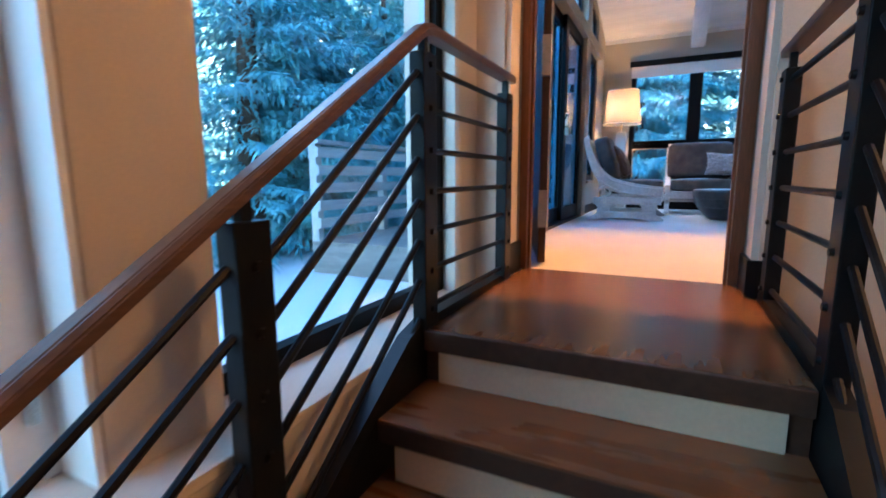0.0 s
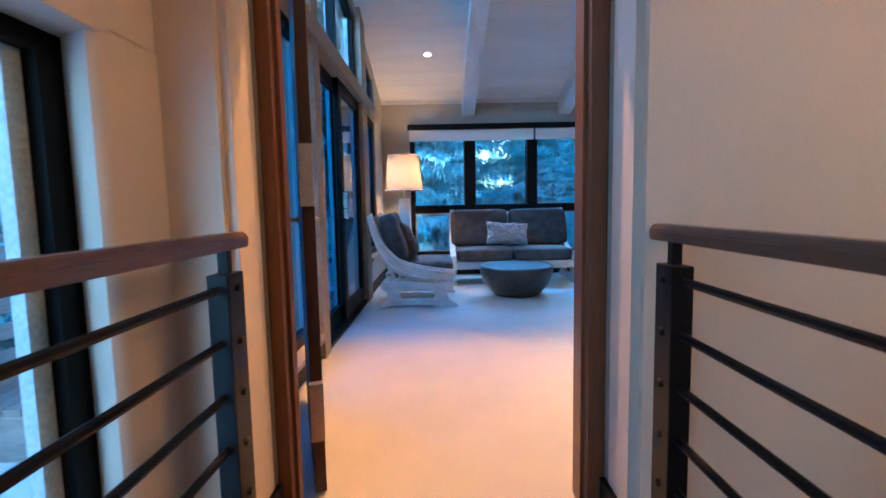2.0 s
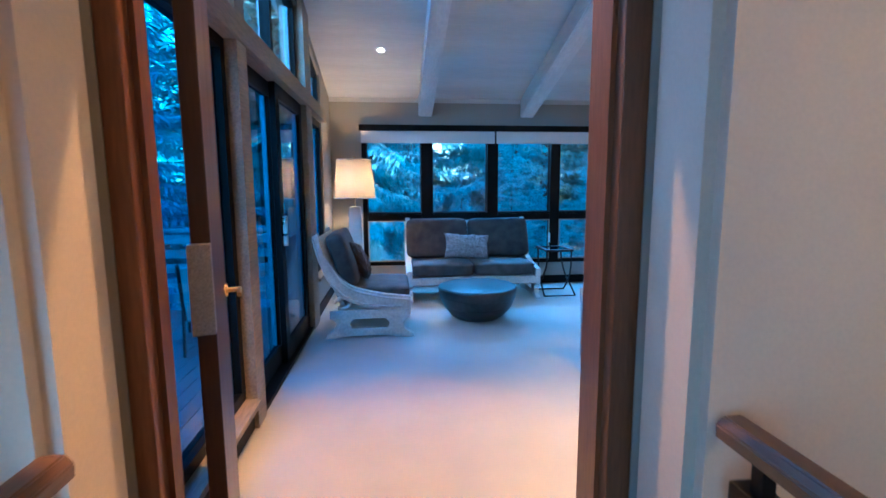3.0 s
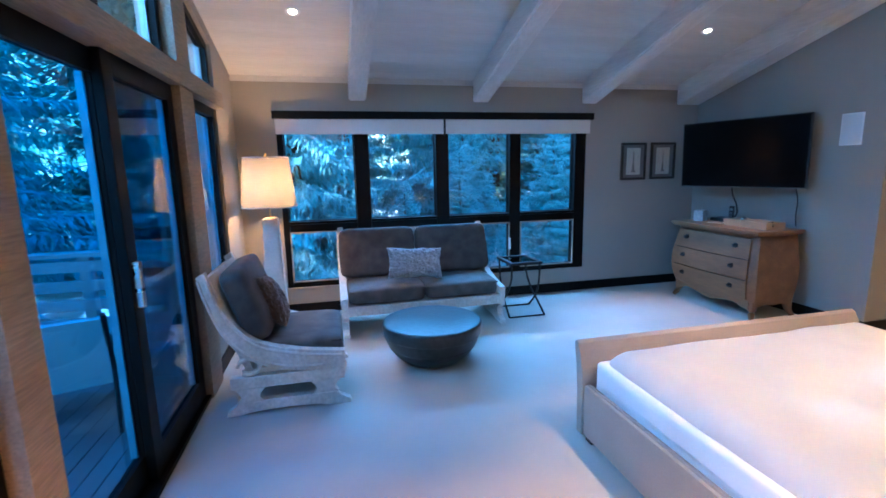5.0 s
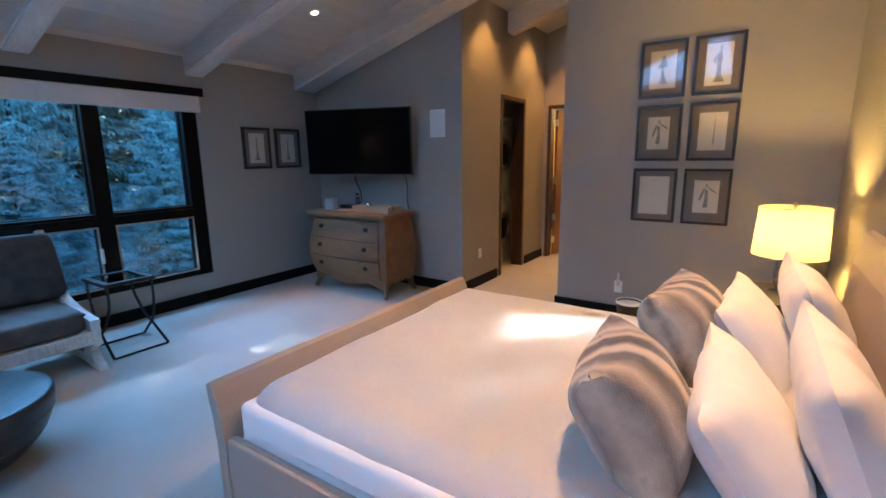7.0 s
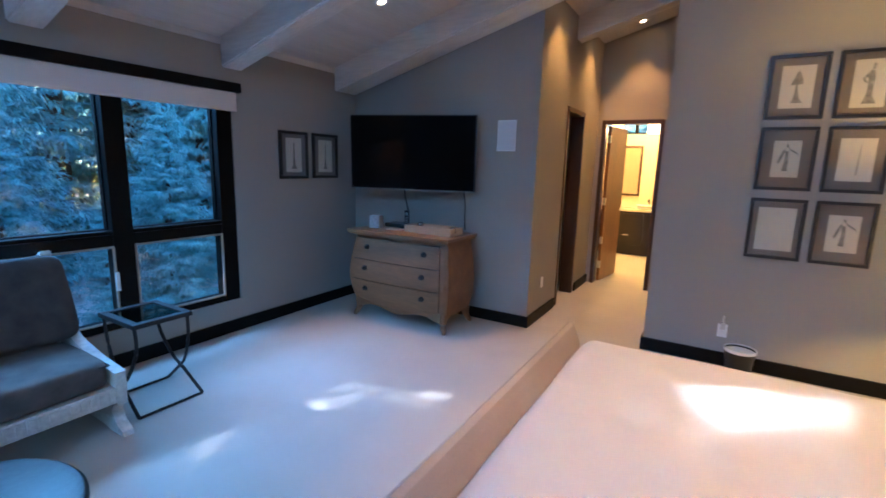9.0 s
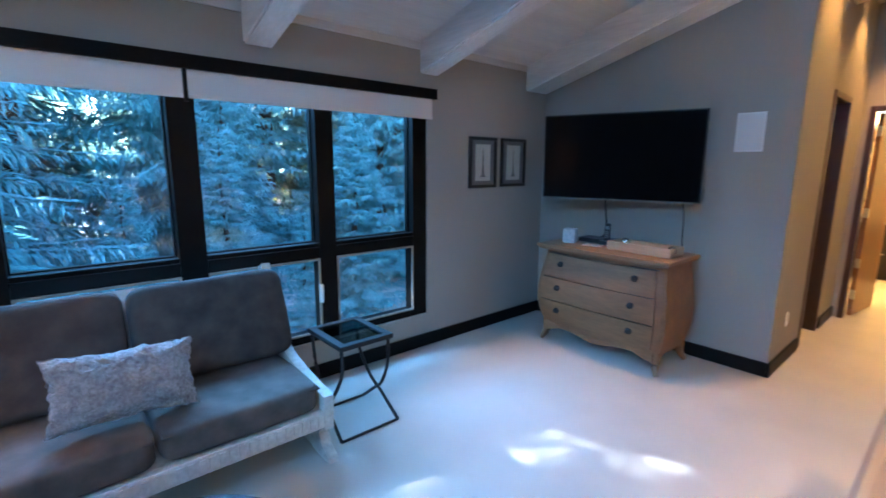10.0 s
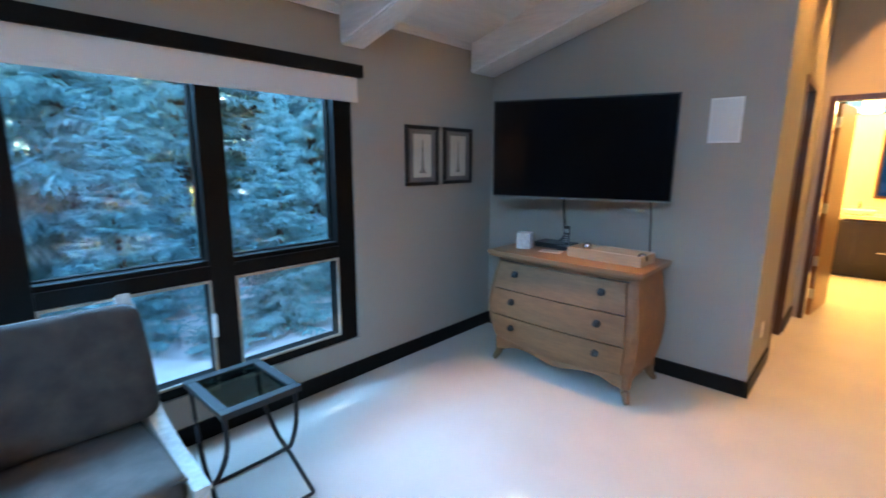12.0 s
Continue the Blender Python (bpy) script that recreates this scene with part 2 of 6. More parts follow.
def rod(bm, p0, p1, r0, r1=None, seg=10):
    p0, p1 = Vector(p0), Vector(p1)
    d = p1 - p0
    m = Matrix.Translation((p0 + p1) / 2) @ d.to_track_quat("Z", "Y").to_matrix().to_4x4()
    bmesh.ops.create_cone(bm, cap_ends=True, segments=seg, radius1=r0, radius2=r0 if r1 is None else r1, depth=d.length, matrix=m)
    return bm


def lathe(bm, profile, seg=32, m=Matrix(), caps=True):
    rings = []
    for r, z in profile:
        rings.append([bm.verts.new(m @ Vector((r * math.cos(2 * math.pi * i / seg), r * math.sin(2 * math.pi * i / seg), z))) for i in range(seg)])
    for a, b in zip(rings, rings[1:]):
        for i in range(seg):
            bm.faces.new((a[i], a[(i + 1) % seg], b[(i + 1) % seg], b[i]))
    for ring in (rings[0], rings[-1]) if caps else ():
        if (ring[0].co - ring[seg // 2].co).length > 1e-4:
            bm.faces.new(ring)
    return bm


def tube(bm, pts, r, seg=8, flat=1.0):
    """A bent bar along pts; r may be a list."""
    pts = [Vector(p) for p in pts]
    rings = []
    up = Vector((0, 0, 1))
    for i, p in enumerate(pts):
        d = (pts[min(i + 1, len(pts) - 1)] - pts[max(i - 1, 0)]).normalized()
        s = d.cross(up if abs(d.z) < 0.95 else Vector((1, 0, 0))).normalized()
        u = s.cross(d).normalized()
        rr = r[i] if isinstance(r, (list, tuple)) else r
        rings.append([bm.verts.new(p + (s * math.cos(a) + u * math.sin(a) * flat) * rr) for a in (2 * math.pi * k / seg for k in range(seg))])
    for a, b in zip(rings, rings[1:]):
        for i in range(seg):
            bm.faces.new((a[i], a[(i + 1) % seg], b[(i + 1) % seg], b[i]))
    bm.faces.new(rings[0])
    bm.faces.new(rings[-1])
    return bm


def slab(bm, outline, axis, a, b, bevel=0.0):
    """An outline (pairs) extruded along an axis from a to b. axis x: pairs are (y, z); y: (x, z); z: (x, y)."""
    def at(p, q, d):
        return {"x": (d, p, q), "y": (p, d, q), "z": (p, q, d)}[axis]
    lo = [bm.verts.new(at(p, q, a)) for p, q in outline]
    hi = [bm.verts.new(at(p, q, b)) for p, q in outline]
    fs = [bm.faces.new(lo), bm.faces.new(hi)]
    k = len(outline)
    for i in range(k):
        bm.faces.new((lo[i], lo[(i + 1) % k], hi[(i + 1) % k], hi[i]))
    if bevel:
        bmesh.ops.bevel(bm, geom=list({e for f in fs for e in f.edges}), offset=bevel, segments=2, affect="EDGES", profile=0.6)
    return bm


def curve(*pts, n=8):
    """Catmull-Rom through pairs or triples."""
    pts = [Vector(p).to_3d() if len(p) == 2 else Vector(p) for p in pts]
    out = []
    for i in range(len(pts) - 1):
        a, b, c, d = pts[max(i - 1, 0)], pts[i], pts[i + 1], pts[min(i + 2, len(pts) - 1)]
        for k in range(n):
            t = k / n
            out.append(0.5 * (2 * b + (c - a) * t + (2 * a - 5 * b + 4 * c - d) * t * t + (3 * b - a - 3 * c + d) * t ** 3))
    return out + [pts[-1]]


# ---- the bedroom shell ----
NORTH, WEST, EAST, PICS, SOUTH, TURN_Y = 8.14, -0.85, 4.86, 4.95, 2.72, 5.90
END, BATH = 7.20, 10.35


def ceil_z(y):
    return 2.605 + 0.28 * (8.10 - y)


floor = setting("floor", bx(WEST - 0.1, 2.60, -0.22, BATH + 0.1, NORTH + 0.1, 0.0), M_CARPET, "cream wool carpet over the bedroom and corridor floor", "floor")

bm = bmesh.new()
y, k = 2.2, 0
while y < NORTH + 0.1:
    y2 = min(y + 0.62, NORTH + 0.1)
    hexa(bm, -1.1, BATH + 0.1, y + 0.004, y2, ceil_z(y) + (0.0 if k % 2 else 0.004), ceil_z(y2), ceil_z(y) + 0.1, ceil_z(y2) + 0.1)
    y, k = y2, k + 1
hexa(bm, -1.1, BATH + 0.1, 2.2, NORTH + 0.1, ceil_z(2.2) + 0.012, ceil_z(NORTH + 0.1) + 0.012, ceil_z(2.2) + 0.2, ceil_z(NORTH + 0.1) + 0.2)
setting("ceiling", bm, M_CEIL, "sloping ceiling of wide whitewashed boards", "ceiling")

for x0, x1, ya in ((0.344, 0.53, SOUTH), (1.765, 1.955, SOUTH), (3.163, 3.36, SOUTH), (4.515, EAST - 0.003, SOUTH), (5.93, 6.13, 4.0)):
    bm = hexa(bmesh.new(), x0, x1, ya, NORTH, ceil_z(ya) - 0.238, ceil_z(NORTH) - 0.238, ceil_z(ya) + 0.03, ceil_z(NORTH) + 0.03)
    bmesh.ops.bevel(bm, geom=[e for e in bm.edges], offset=0.014, segments=2, affect="EDGES")
    tagged(part("ceiling_beam", bm, M_BEAM), "whitewashed rough timber beam under the sloping ceiling", "ceiling beam", "ceiling beams", "structure")

for x0, x1 in ((WEST, 0.342), (0.532, 1.763), (1.957, 3.161), (3.362, 4.513)):
    tagged(part("trim", bx(x0, NORTH - 0.022, ceil_z(NORTH) - 0.052, x1, NORTH - 0.001, ceil_z(NORTH) + 0.004, bevel=0.004), M_CEIL), "whitewashed board closing the ceiling above the window wall", "trim", kind="structure")

# north wall, round the wide window
WX0, WX1, WZ0, WZ1 = -0.44, 3.245, 0.30, 2.20
bm = bmesh.new()
T = 0.18
top = ceil_z(NORTH) + 0.05
for x0, x1, z0, z1 in ((WEST - 0.25, WX0, -0.2, top), (WX1, EAST + 2.6, -0.2, top), (WX0, WX1, -0.2, WZ0), (WX0, WX1, WZ1, top)):
    box(bm, x0, NORTH, z0, x1, NORTH + T, z1)
setting("wall_north", bm, M_WALL, "greige painted wall with a wide window", "wall")

# east wall with the television, corridor walls, picture wall
bm = bmesh.new()
hexa(bm, EAST, EAST + 0.14, TURN_Y, NORTH, -0.2, -0.2, ceil_z(TURN_Y) + 0.05, ceil_z(NORTH) + 0.05)
setting("wall_east", bm, M_WALL, "greige painted wall behind the television", "wall")
LX0, LX1, LZ = 5.765, 6.50, 2.262
bm = bmesh.new()
tz = ceil_z(TURN_Y) + 0.05
for x0, x1, z0, z1 in ((EAST + 0.14, LX0, -0.2, tz), (LX1, END, -0.2, tz), (LX0, LX1, LZ, tz)):
    box(bm, x0, TURN_Y, z0, x1, TURN_Y + 0.14, z1)
setting("wall_corridor", bm, M_WALL, "greige corridor wall with the laundry opening", "wall")
bm = bmesh.new()
hexa(bm, PICS, PICS + 0.14, SOUTH, 4.82, -0.2, -0.2, ceil_z(SOUTH) + 0.05, ceil_z(4.82) + 0.05)
box(bm, PICS + 0.14, 4.68, -0.2, BATH, 4.82, ceil_z(4.7) + 0.03)
setting("wall_pictures", bm, M_WALL, "greige wall hung with six framed prints", "wall")
BY0, BY1, BZ = 5.07, 5.84, 2.24
bm = bmesh.new()
for y0, y1, z0 in ((4.82, BY0, -0.2), (BY1, TURN_Y, -0.2), (BY0, BY1, BZ)):
    hexa(bm, END, END + 0.14, y0, y1, z0, z0, ceil_z(y0) + 0.05, ceil_z(y1) + 0.05)
setting("wall_corridor_end", bm, M_WALL, "greige corridor end wall with the bathroom doorway", "wall")

# west wall: posts, header, sills, glazing
PIERS = ((SOUTH, 3.02), (4.27, 4.43), (6.20, 6.50), (7.38, NORTH))
bm = bmesh.new()
for y0, y1 in (PIERS[0], PIERS[3]):
    hexa(bm, WEST - 0.18, WEST, y0, y1, -0.2, -0.2, ceil_z(y0) + 0.05, ceil_z(y1) + 0.05)
for y0, y1, zs in ((3.02, 4.27, 0.15), (6.50, 7.38, 0.42)):
    box(bm, WEST - 0.18, y0, -0.2, WEST, y1, zs)
hexa(bm, WEST - 0.18, WEST, 3.02, 7.38, ceil_z(3.02) - 0.10, ceil_z(7.38) - 0.10, ceil_z(3.02) + 0.05, ceil_z(7.38) + 0.05)
setting("wall_west", bm, M_WALL, "greige end piers of the glazed wall", "wall")
for y0, y1 in PIERS[1:3]:
    bm = hexa(bmesh.new(), WEST - 0.16, WEST + 0.045, y0, y1, 0.0, 0.0, ceil_z(y0), ceil_z(y1))
    tagged(part("window_post", bm, M_HDR), "fir post between tall panes of the glazed wall", "post", kind="structure")
tagged(part("window_header", bx(WEST - 0.16, 3.02, 2.165, WEST + 0.06, 7.40, 2.30, bevel=0.008), M_HDR), "fir header timber running over the glass doors", "header", kind="structure")
for y0, y1, zs in ((3.02, 4.27, 0.15), (6.50, 7.38, 0.42)):
    tagged(part("window_sill", bx(WEST - 0.10, y0, zs, WEST + 0.07, y1, zs + 0.035, bevel=0.006), M_HDR), "pale fir window sill", "window sill", kind="structure")


def framed_window_y(name, label, y0, y1, z0, z1a, z1b, x, w=0.055, depth=0.07, mull=(), glass=None, mat=None, stop=0.022):
    """A fixed light in a wall along y: dark frame bars, one pane each bay; its head may slope."""
    w_ob = thing(name, label, "window", kind="structure")
    zt = lambda y: z1a + (z1b - z1a) * (y - y0) / (y1 - y0)
    for a, b in ((y0, y0 + w), (y1 - w, y1)):
        part("window_frame", hexa(bmesh.new(), x - depth, x, a, b, z0, z0, zt(a), zt(b)), mat or M_FRAME, w_ob)
    part("window_frame", bx(x - depth, y0 + w, z0, x, y1 - w, z0 + w), mat or M_FRAME, w_ob)
    part("window_frame", hexa(bmesh.new(), x - depth, x, y0 + w, y1 - w, zt(y0 + w) - w, zt(y1 - w) - w, zt(y0 + w), zt(y1 - w)), mat or M_FRAME, w_ob)
    edges = [y0 + w, *mull, y1 - w]
    for c in mull:
        part("mullion", hexa(bmesh.new(), x - depth, x + 0.004, c - w / 2, c + w / 2, z0 + w, z0 + w, zt(c - w / 2) - w, zt(c + w / 2) - w), mat or M_FRAME, w_ob)
    for a, b in zip(edges, edges[1:]):
        g = part("pane", hexa(bmesh.new(), x - depth * 0.6, x - depth * 0.6 + 0.006, a, b, z0 + w, z0 + w, zt(a) - w, zt(b) - w), glass or M_GLASS, w_ob)
        g.visible_shadow = False
        for ya, yb in ((a, a + stop), (b - stop, b)):
            part("glazing_stop", hexa(bmesh.new(), x - depth - 0.012, x - depth * 0.6 - 0.002, ya, yb, z0 + w, z0 + w, zt(ya) - w, zt(yb) - w), M_PALETRIM, w_ob, "pale aluminium stop")
    return w_ob


framed_window_y("window_1", "tall fixed window with a dark bronze frame and low sill", 3.02, 4.27, 0.185, 2.165, 2.165, WEST - 0.02, 0.06, glass=M_GLASS_W)
framed_window_y("window_2", "narrow fixed window with dark frame beside the lamp corner", 6.50, 7.38, 0.455, 2.165, 2.165, WEST - 0.02, 0.075, glass=M_GLASS_W)
for k, (y0, y1) in enumerate(((3.02, 4.27), (4.43, 6.20), (6.50, 7.38))):
    framed_window_y(f"window_{3 + k}", "clerestory light with sloping head above the timber header", y0, y1, 2.30, ceil_z(y0) - 0.10, ceil_z(y1) - 0.10, WEST - 0.03, 0.06, mull=((y0 + y1) / 2,) if k == 1 else ())

# sliding glass door: a fixed leaf outside, a sliding leaf inside
door = thing("door_1", "sliding glass door with dark bronze stiles, closed", "door", kind="structure")
for y0, y1, x in ((4.43, 5.36, WEST - 0.055), (5.24, 6.20, WEST - 0.005)):
    for a, b in ((y0, y0 + 0.11), (y1 - 0.11, y1)):
        part("stile", bx(x - 0.045, a, 0.03, x, b, 2.165, bevel=0.004), M_FRAME, door)
    part("rail", bx(x - 0.045, y0 + 0.11, 0.03, x, y1 - 0.11, 0.17), M_FRAME, door)
    part("rail", bx(x - 0.045, y0 + 0.11, 2.06, x, y1 - 0.11, 2.165), M_FRAME, door)
    g = part("pane", bx(x - 0.026, y0 + 0.11, 0.17, x - 0.02, y1 - 0.11, 2.06), M_GLASS_W, door)
    g.visible_shadow = False
    for a, b in ((y0 + 0.11, y0 + 0.125), (y1 - 0.125, y1 - 0.11)):
        part("glazing_stop", bx(x - 0.06, a, 0.17, x - 0.028, b, 2.06), M_PALETRIM, door, "pale aluminium stop")
sc = part("insect_screen", bx(WEST - 0.085, 5.26, 0.05, WEST - 0.083, 6.18, 2.15), M_SCREEN, door, "dark insect screen")
sc.visible_shadow = False
part("track", bx(WEST - 0.16, 4.43, 0.0, WEST + 0.03, 6.20, 0.028), M_FRAME, door)
part("pull_handle", bx(WEST - 0.004, 5.27, 0.95, WEST + 0.03, 5.30, 1.18, bevel=0.006), M_NICKEL, door, "nickel pull handle")

# north window: mullions, transom, panes, sashes
win = thing("window_6", "wide dark-framed window of four bays over low awning sashes", "window", kind="structure")
Y0, Y1 = NORTH + 0.012, NORTH + 0.13
bars = ((WX0, -0.375), (0.375, 0.535), (1.31, 1.465), (2.23, 2.37), (3.10, WX1))
for a, b in bars:
    part("mullion", bx(a, Y0, WZ0, b, Y1, WZ1, bevel=0.006), M_FRAME, win)
for (a0, a), (b, b1) in zip(bars, bars[1:]):
    part("transom", bx(a, Y0 + 0.004, 0.935, b, Y1, 1.05, bevel=0.006), M_FRAME, win)
    part("transom_lip", bx(a, Y0 - 0.016, 1.005, b, Y0 + 0.002, 1.022), M_FRAME, win)
    for z0, z1 in ((WZ0, 0.36), (2.12, WZ1)):
        part("window_frame", bx(a, Y0 + 0.004, z0, b, Y1, z1), M_FRAME, win)
    for z0, z1 in ((1.05, 2.12), (0.36, 0.935)):
        g = part("pane", bx(a, Y0 + 0.06, z0, b, Y0 + 0.066, z1), M_GLASS, win)
        g.visible_shadow = False
    for x0, z0, x1, z1 in ((a, 0.36, b, 0.374), (a, 0.921, b, 0.935), (a, 0.374, a + 0.014, 0.921), (b - 0.014, 0.374, b, 0.921)):
        part("sash_trim", bx(x0, Y0 - 0.004, z0, x1, Y0 + 0.010, z1), M_TANTRIM, win, "tan painted sash trim")
    for x0, z0, x1, z1 in ((a, 1.05, b, 1.058), (a, 1.058, a + 0.01, 2.12), (b - 0.01, 1.058, b, 2.12)):
        part("glazing_stop", bx(x0, Y0 + 0.068, z0, x1, Y0 + 0.11, z1), M_FRAME, win)
part("sash_lock", bx(2.21, Y0 - 0.03, 0.60, 2.235, Y0 - 0.005, 0.74, bevel=0.005), M_WHITE, win, "white sash lock")
part("sash_lock", bx(0.36, Y0 - 0.03, 0.60, 0.385, Y0 - 0.005, 0.74, bevel=0.005), M_WHITE, win, "white sash lock")
part("window_sill", bx(WX0 - 0.02, NORTH - 0.012, WZ0 - 0.02, WX1 + 0.02, NORTH + 0.012, WZ0 + 0.004, bevel=0.004), M_WALL, win)
for x0, x1 in ((WX0, 1.40), (1.425, 3.27)):
    bl = thing("roller_blind", "ecru fabric roller blind, rolled nearly all the way up", "blind", group="roller blinds")
    part("fabric", bx(x0, NORTH - 0.035, 2.02, x1, NORTH - 0.032, 2.20), M_BLIND, bl)
    part("bottom_bar", bx(x0, NORTH - 0.042, 2.0, x1, NORTH - 0.026, 2.022, bevel=0.004), M_BLIND, bl)
tagged(part("blind_valance", bx(WX0 - 0.025, NORTH - 0.065, 2.162, 3.305, NORTH - 0.001, 2.243, bevel=0.006), M_BLACK), "long black valance box over the roller blinds", "valance")
tagged(part("blind_divider", bx(1.402, NORTH - 0.046, 1.98, 1.423, NORTH - 0.028, 2.165), M_BLACK), "thin black strip between two roller blinds", "blind bracket")

# baseboards
def baseboard(x0, y0, x1, y1, mat=None, h=0.115):
    tagged(part("baseboard", bx(x0, y0, 0, x1, y1, h, bevel=0.003), mat or M_BLACK), "black painted baseboard along the wall", "baseboard", kind="structure")


baseboard(WEST + 0.02, NORTH - 0.02, EAST - 0.02, NORTH)
baseboard(EAST - 0.02, TURN_Y, EAST, NORTH)
baseboard(EAST - 0.02, TURN_Y - 0.02, LX0 - 0.07, TURN_Y)
baseboard(LX1 + 0.07, TURN_Y - 0.02, END, TURN_Y)
baseboard(PICS - 0.02, SOUTH + 0.02, PICS, 4.82)
baseboard(PICS - 0.02, 4.82, END, 4.84)
baseboard(WEST, SOUTH, WEST + 0.02, 4.36)
baseboard(WEST, 6.36, WEST + 0.02, NORTH)
baseboard(0.56, SOUTH, PICS, SOUTH + 0.02)

# ---- south wall, doorway, hall and stairs ----
DX0, DX1, DZ, FACE = -0.53, 0.53, 2.24, 2.36
bm = bmesh.new()
hz = ceil_z(FACE) + 0.05
for x0, x1, z0 in ((-1.13, DX0, -3.2), (DX1, PICS + 0.14, -3.2), (DX0, DX1, DZ)):
    box(bm, x0, FACE + 0.205, z0, x1, SOUTH, hz)
box(bm, DX0, FACE + 0.205, -3.2, DX1, SOUTH - 0.12, -0.225)
setting("wall_south", bm, M_WALL, "greige wall with the bedroom doorway", "wall")
bm = bmesh.new()
for x0, x1, z0 in ((-1.13, DX0, -3.2), (DX1, 3.1, -3.2), (DX0, DX1, DZ)):
    b2 = bx(x0, FACE, z0, x1, FACE + 0.20, 3.3)
    bmesh.ops.bevel(b2, geom=[e for e in b2.edges if abs(e.verts[0].co.z - e.verts[1].co.z) > 1], offset=0.025, segments=4, affect="EDGES")
    tmp = bpy.data.meshes.new("tmp")
    b2.to_mesh(tmp)
    b2.free()
    bm.from_mesh(tmp)
    bpy.data.meshes.remove(tmp)
setting("wall_hall", bm, M_HALLWALL, "cream plaster hall wall with rounded corners", "wall", smooth=True)
cas = thing("door_casing", "mahogany casing of the bedroom doorway", "door casing", kind="structure")
for a, b in ((DX0 + 0.001, -0.485), (0.472, DX1 - 0.001)):
    part("jamb", bx(a, 2.565, 0, b, SOUTH + 0.012 if a > 0 else 2.645, DZ, bevel=0.004), M_JAMB, cas)
    s = 1 if a > 0 else -1
    part("stop", bx(min(b if a < 0 else a, (b if a < 0 else a) - s * 0.012), 2.60, 0, max(b if a < 0 else a, (b if a < 0 else a) - s * 0.012), 2.64, DZ - 0.05), M_JAMB, cas)
part("head", bx(-0.485, 2.565, DZ - 0.05, 0.472, SOUTH + 0.012, DZ - 0.001), M_JAMB, cas)
leaf = thing("door_2", "dark walnut bedroom door standing open on nickel hinges", "door", pose(-0.462, 2.735, 0, 0, 0, 18))
part("panel", bx(0.0, 0.0, 0.012, 0.042, 0.86, DZ - 0.06, bevel=0.003), M_DARKWOOD, leaf)
for z in (0.22, 1.05, 1.92):
    part("hinge", bx(-0.006, -0.034, z, 0.043, -0.001, z + 0.21, bevel=0.002), M_NICKEL, leaf, "nickel hinge plate")
for s in (0, 1):
    x = 0.042 if s else 0.0
    d = 1 if s else -1
    hn = part("lever_handle", rod(bmesh.new(), (x, 0.79, 0.99), (x + d * 0.05, 0.79, 0.99), 0.01), M_BRASS, leaf, "brass lever handle", smooth=True)
    part("lever", rod(bmesh.new(), (x + d * 0.05, 0.80, 0.99), (x + d * 0.05, 0.68, 0.99), 0.009), M_BRASS, hn, smooth=True)
    part("rose", rod(bmesh.new(), (x, 0.79, 0.99), (x + d * 0.008, 0.79, 0.99), 0.026, seg=20), M_BRASS, hn, smooth=True)
for a, b, c, d in ((DX0 - 0.03, FACE - 0.018, DX0 + 0.018, FACE - 0.001), (DX1 - 0.018, FACE - 0.018, DX1 + 0.08, FACE - 0.001), (DX0, FACE - 0.001, DX0 + 0.018, 2.563), (DX1 - 0.018, FACE - 0.001, DX1, 2.563)):
    baseboard(a, b, c, d, h=0.16)

# landing and stairs
LAND, RUN, RISE, SX0, SX1 = 1.43, 0.283, 0.18, -0.50, 0.555
tagged(part("landing", bx(SX0, LAND, -0.30, SX1, 2.60, -0.013), M_TREADDARK), "dark structure of the stair landing", "landing", kind="structure")
land_floor = thing("landing_floor", "cherry plank floor of the landing", "floor", kind="structure")
for k in range(11):
    w = (SX1 - SX0) / 11
    part("plank", bx(0, 0, 0, w - 0.0006, 2.60 - LAND, 0.014), M_FLOORWOOD, land_floor, loc=(SX0 + w * k, LAND, -0.013))
stairs = thing("stairs", "cherry stair flight with cream riser panels and dark edges", "stairs", kind="structure")
for i in range(1, 8):
    y1, z = LAND - RUN * (i - 1), -RISE * i
    y0 = y1 - RUN
    part("tread", bx(SX0, y0 - 0.02, z - 0.004, SX1, y1 + 0.03, z + 0.002), M_TREAD, stairs)
    part("tread_edge", bx(SX0, y0 - 0.022, z - 0.065, SX1, y1 + 0.02, z - 0.004, bevel=0.003), M_TREADDARK, stairs, "dark front edge")
    part("riser", bx(SX0 + 0.05, y1 - 0.012, z + 0.002, SX1 - 0.05, y1 - 0.001, z + RISE - 0.066), M_RISER, stairs, "cream riser panel")
part("tread_edge", bx(SX0, LAND - 0.022, -0.068, SX1, LAND - 0.001, 0.001, bevel=0.003), M_TREADDARK, stairs, "dark front edge")
for x in (SX0 - 0.055, SX1 + 0.005):
    bm = slab(bmesh.new(), ((LAND + 0.02, 0.03), (LAND + 0.02, -0.27), (LAND - 7.2 * RUN, -0.27 - 7.2 * RISE), (LAND - 7.2 * RUN, 0.06 - 7.2 * RISE), (LAND - 0.1, 0.0)), "x", x, x + 0.05)
    part("stringer", bm, M_STEEL, stairs, "black steel stringer")
    part("stringer", bx(x, LAND + 0.02, -0.27, x + 0.05, FACE - 0.02, 0.03), M_STEEL, stairs, "black steel stringer")
low = -RISE * 7
tagged(part("floor_lower", bx(-1.1, -3.2, low - RISE - 0.2, 3.1, LAND - RUN * 7 - 0.001, low - RISE), M_TREAD), "cherry floor of the lower hall", "floor", kind="structure")
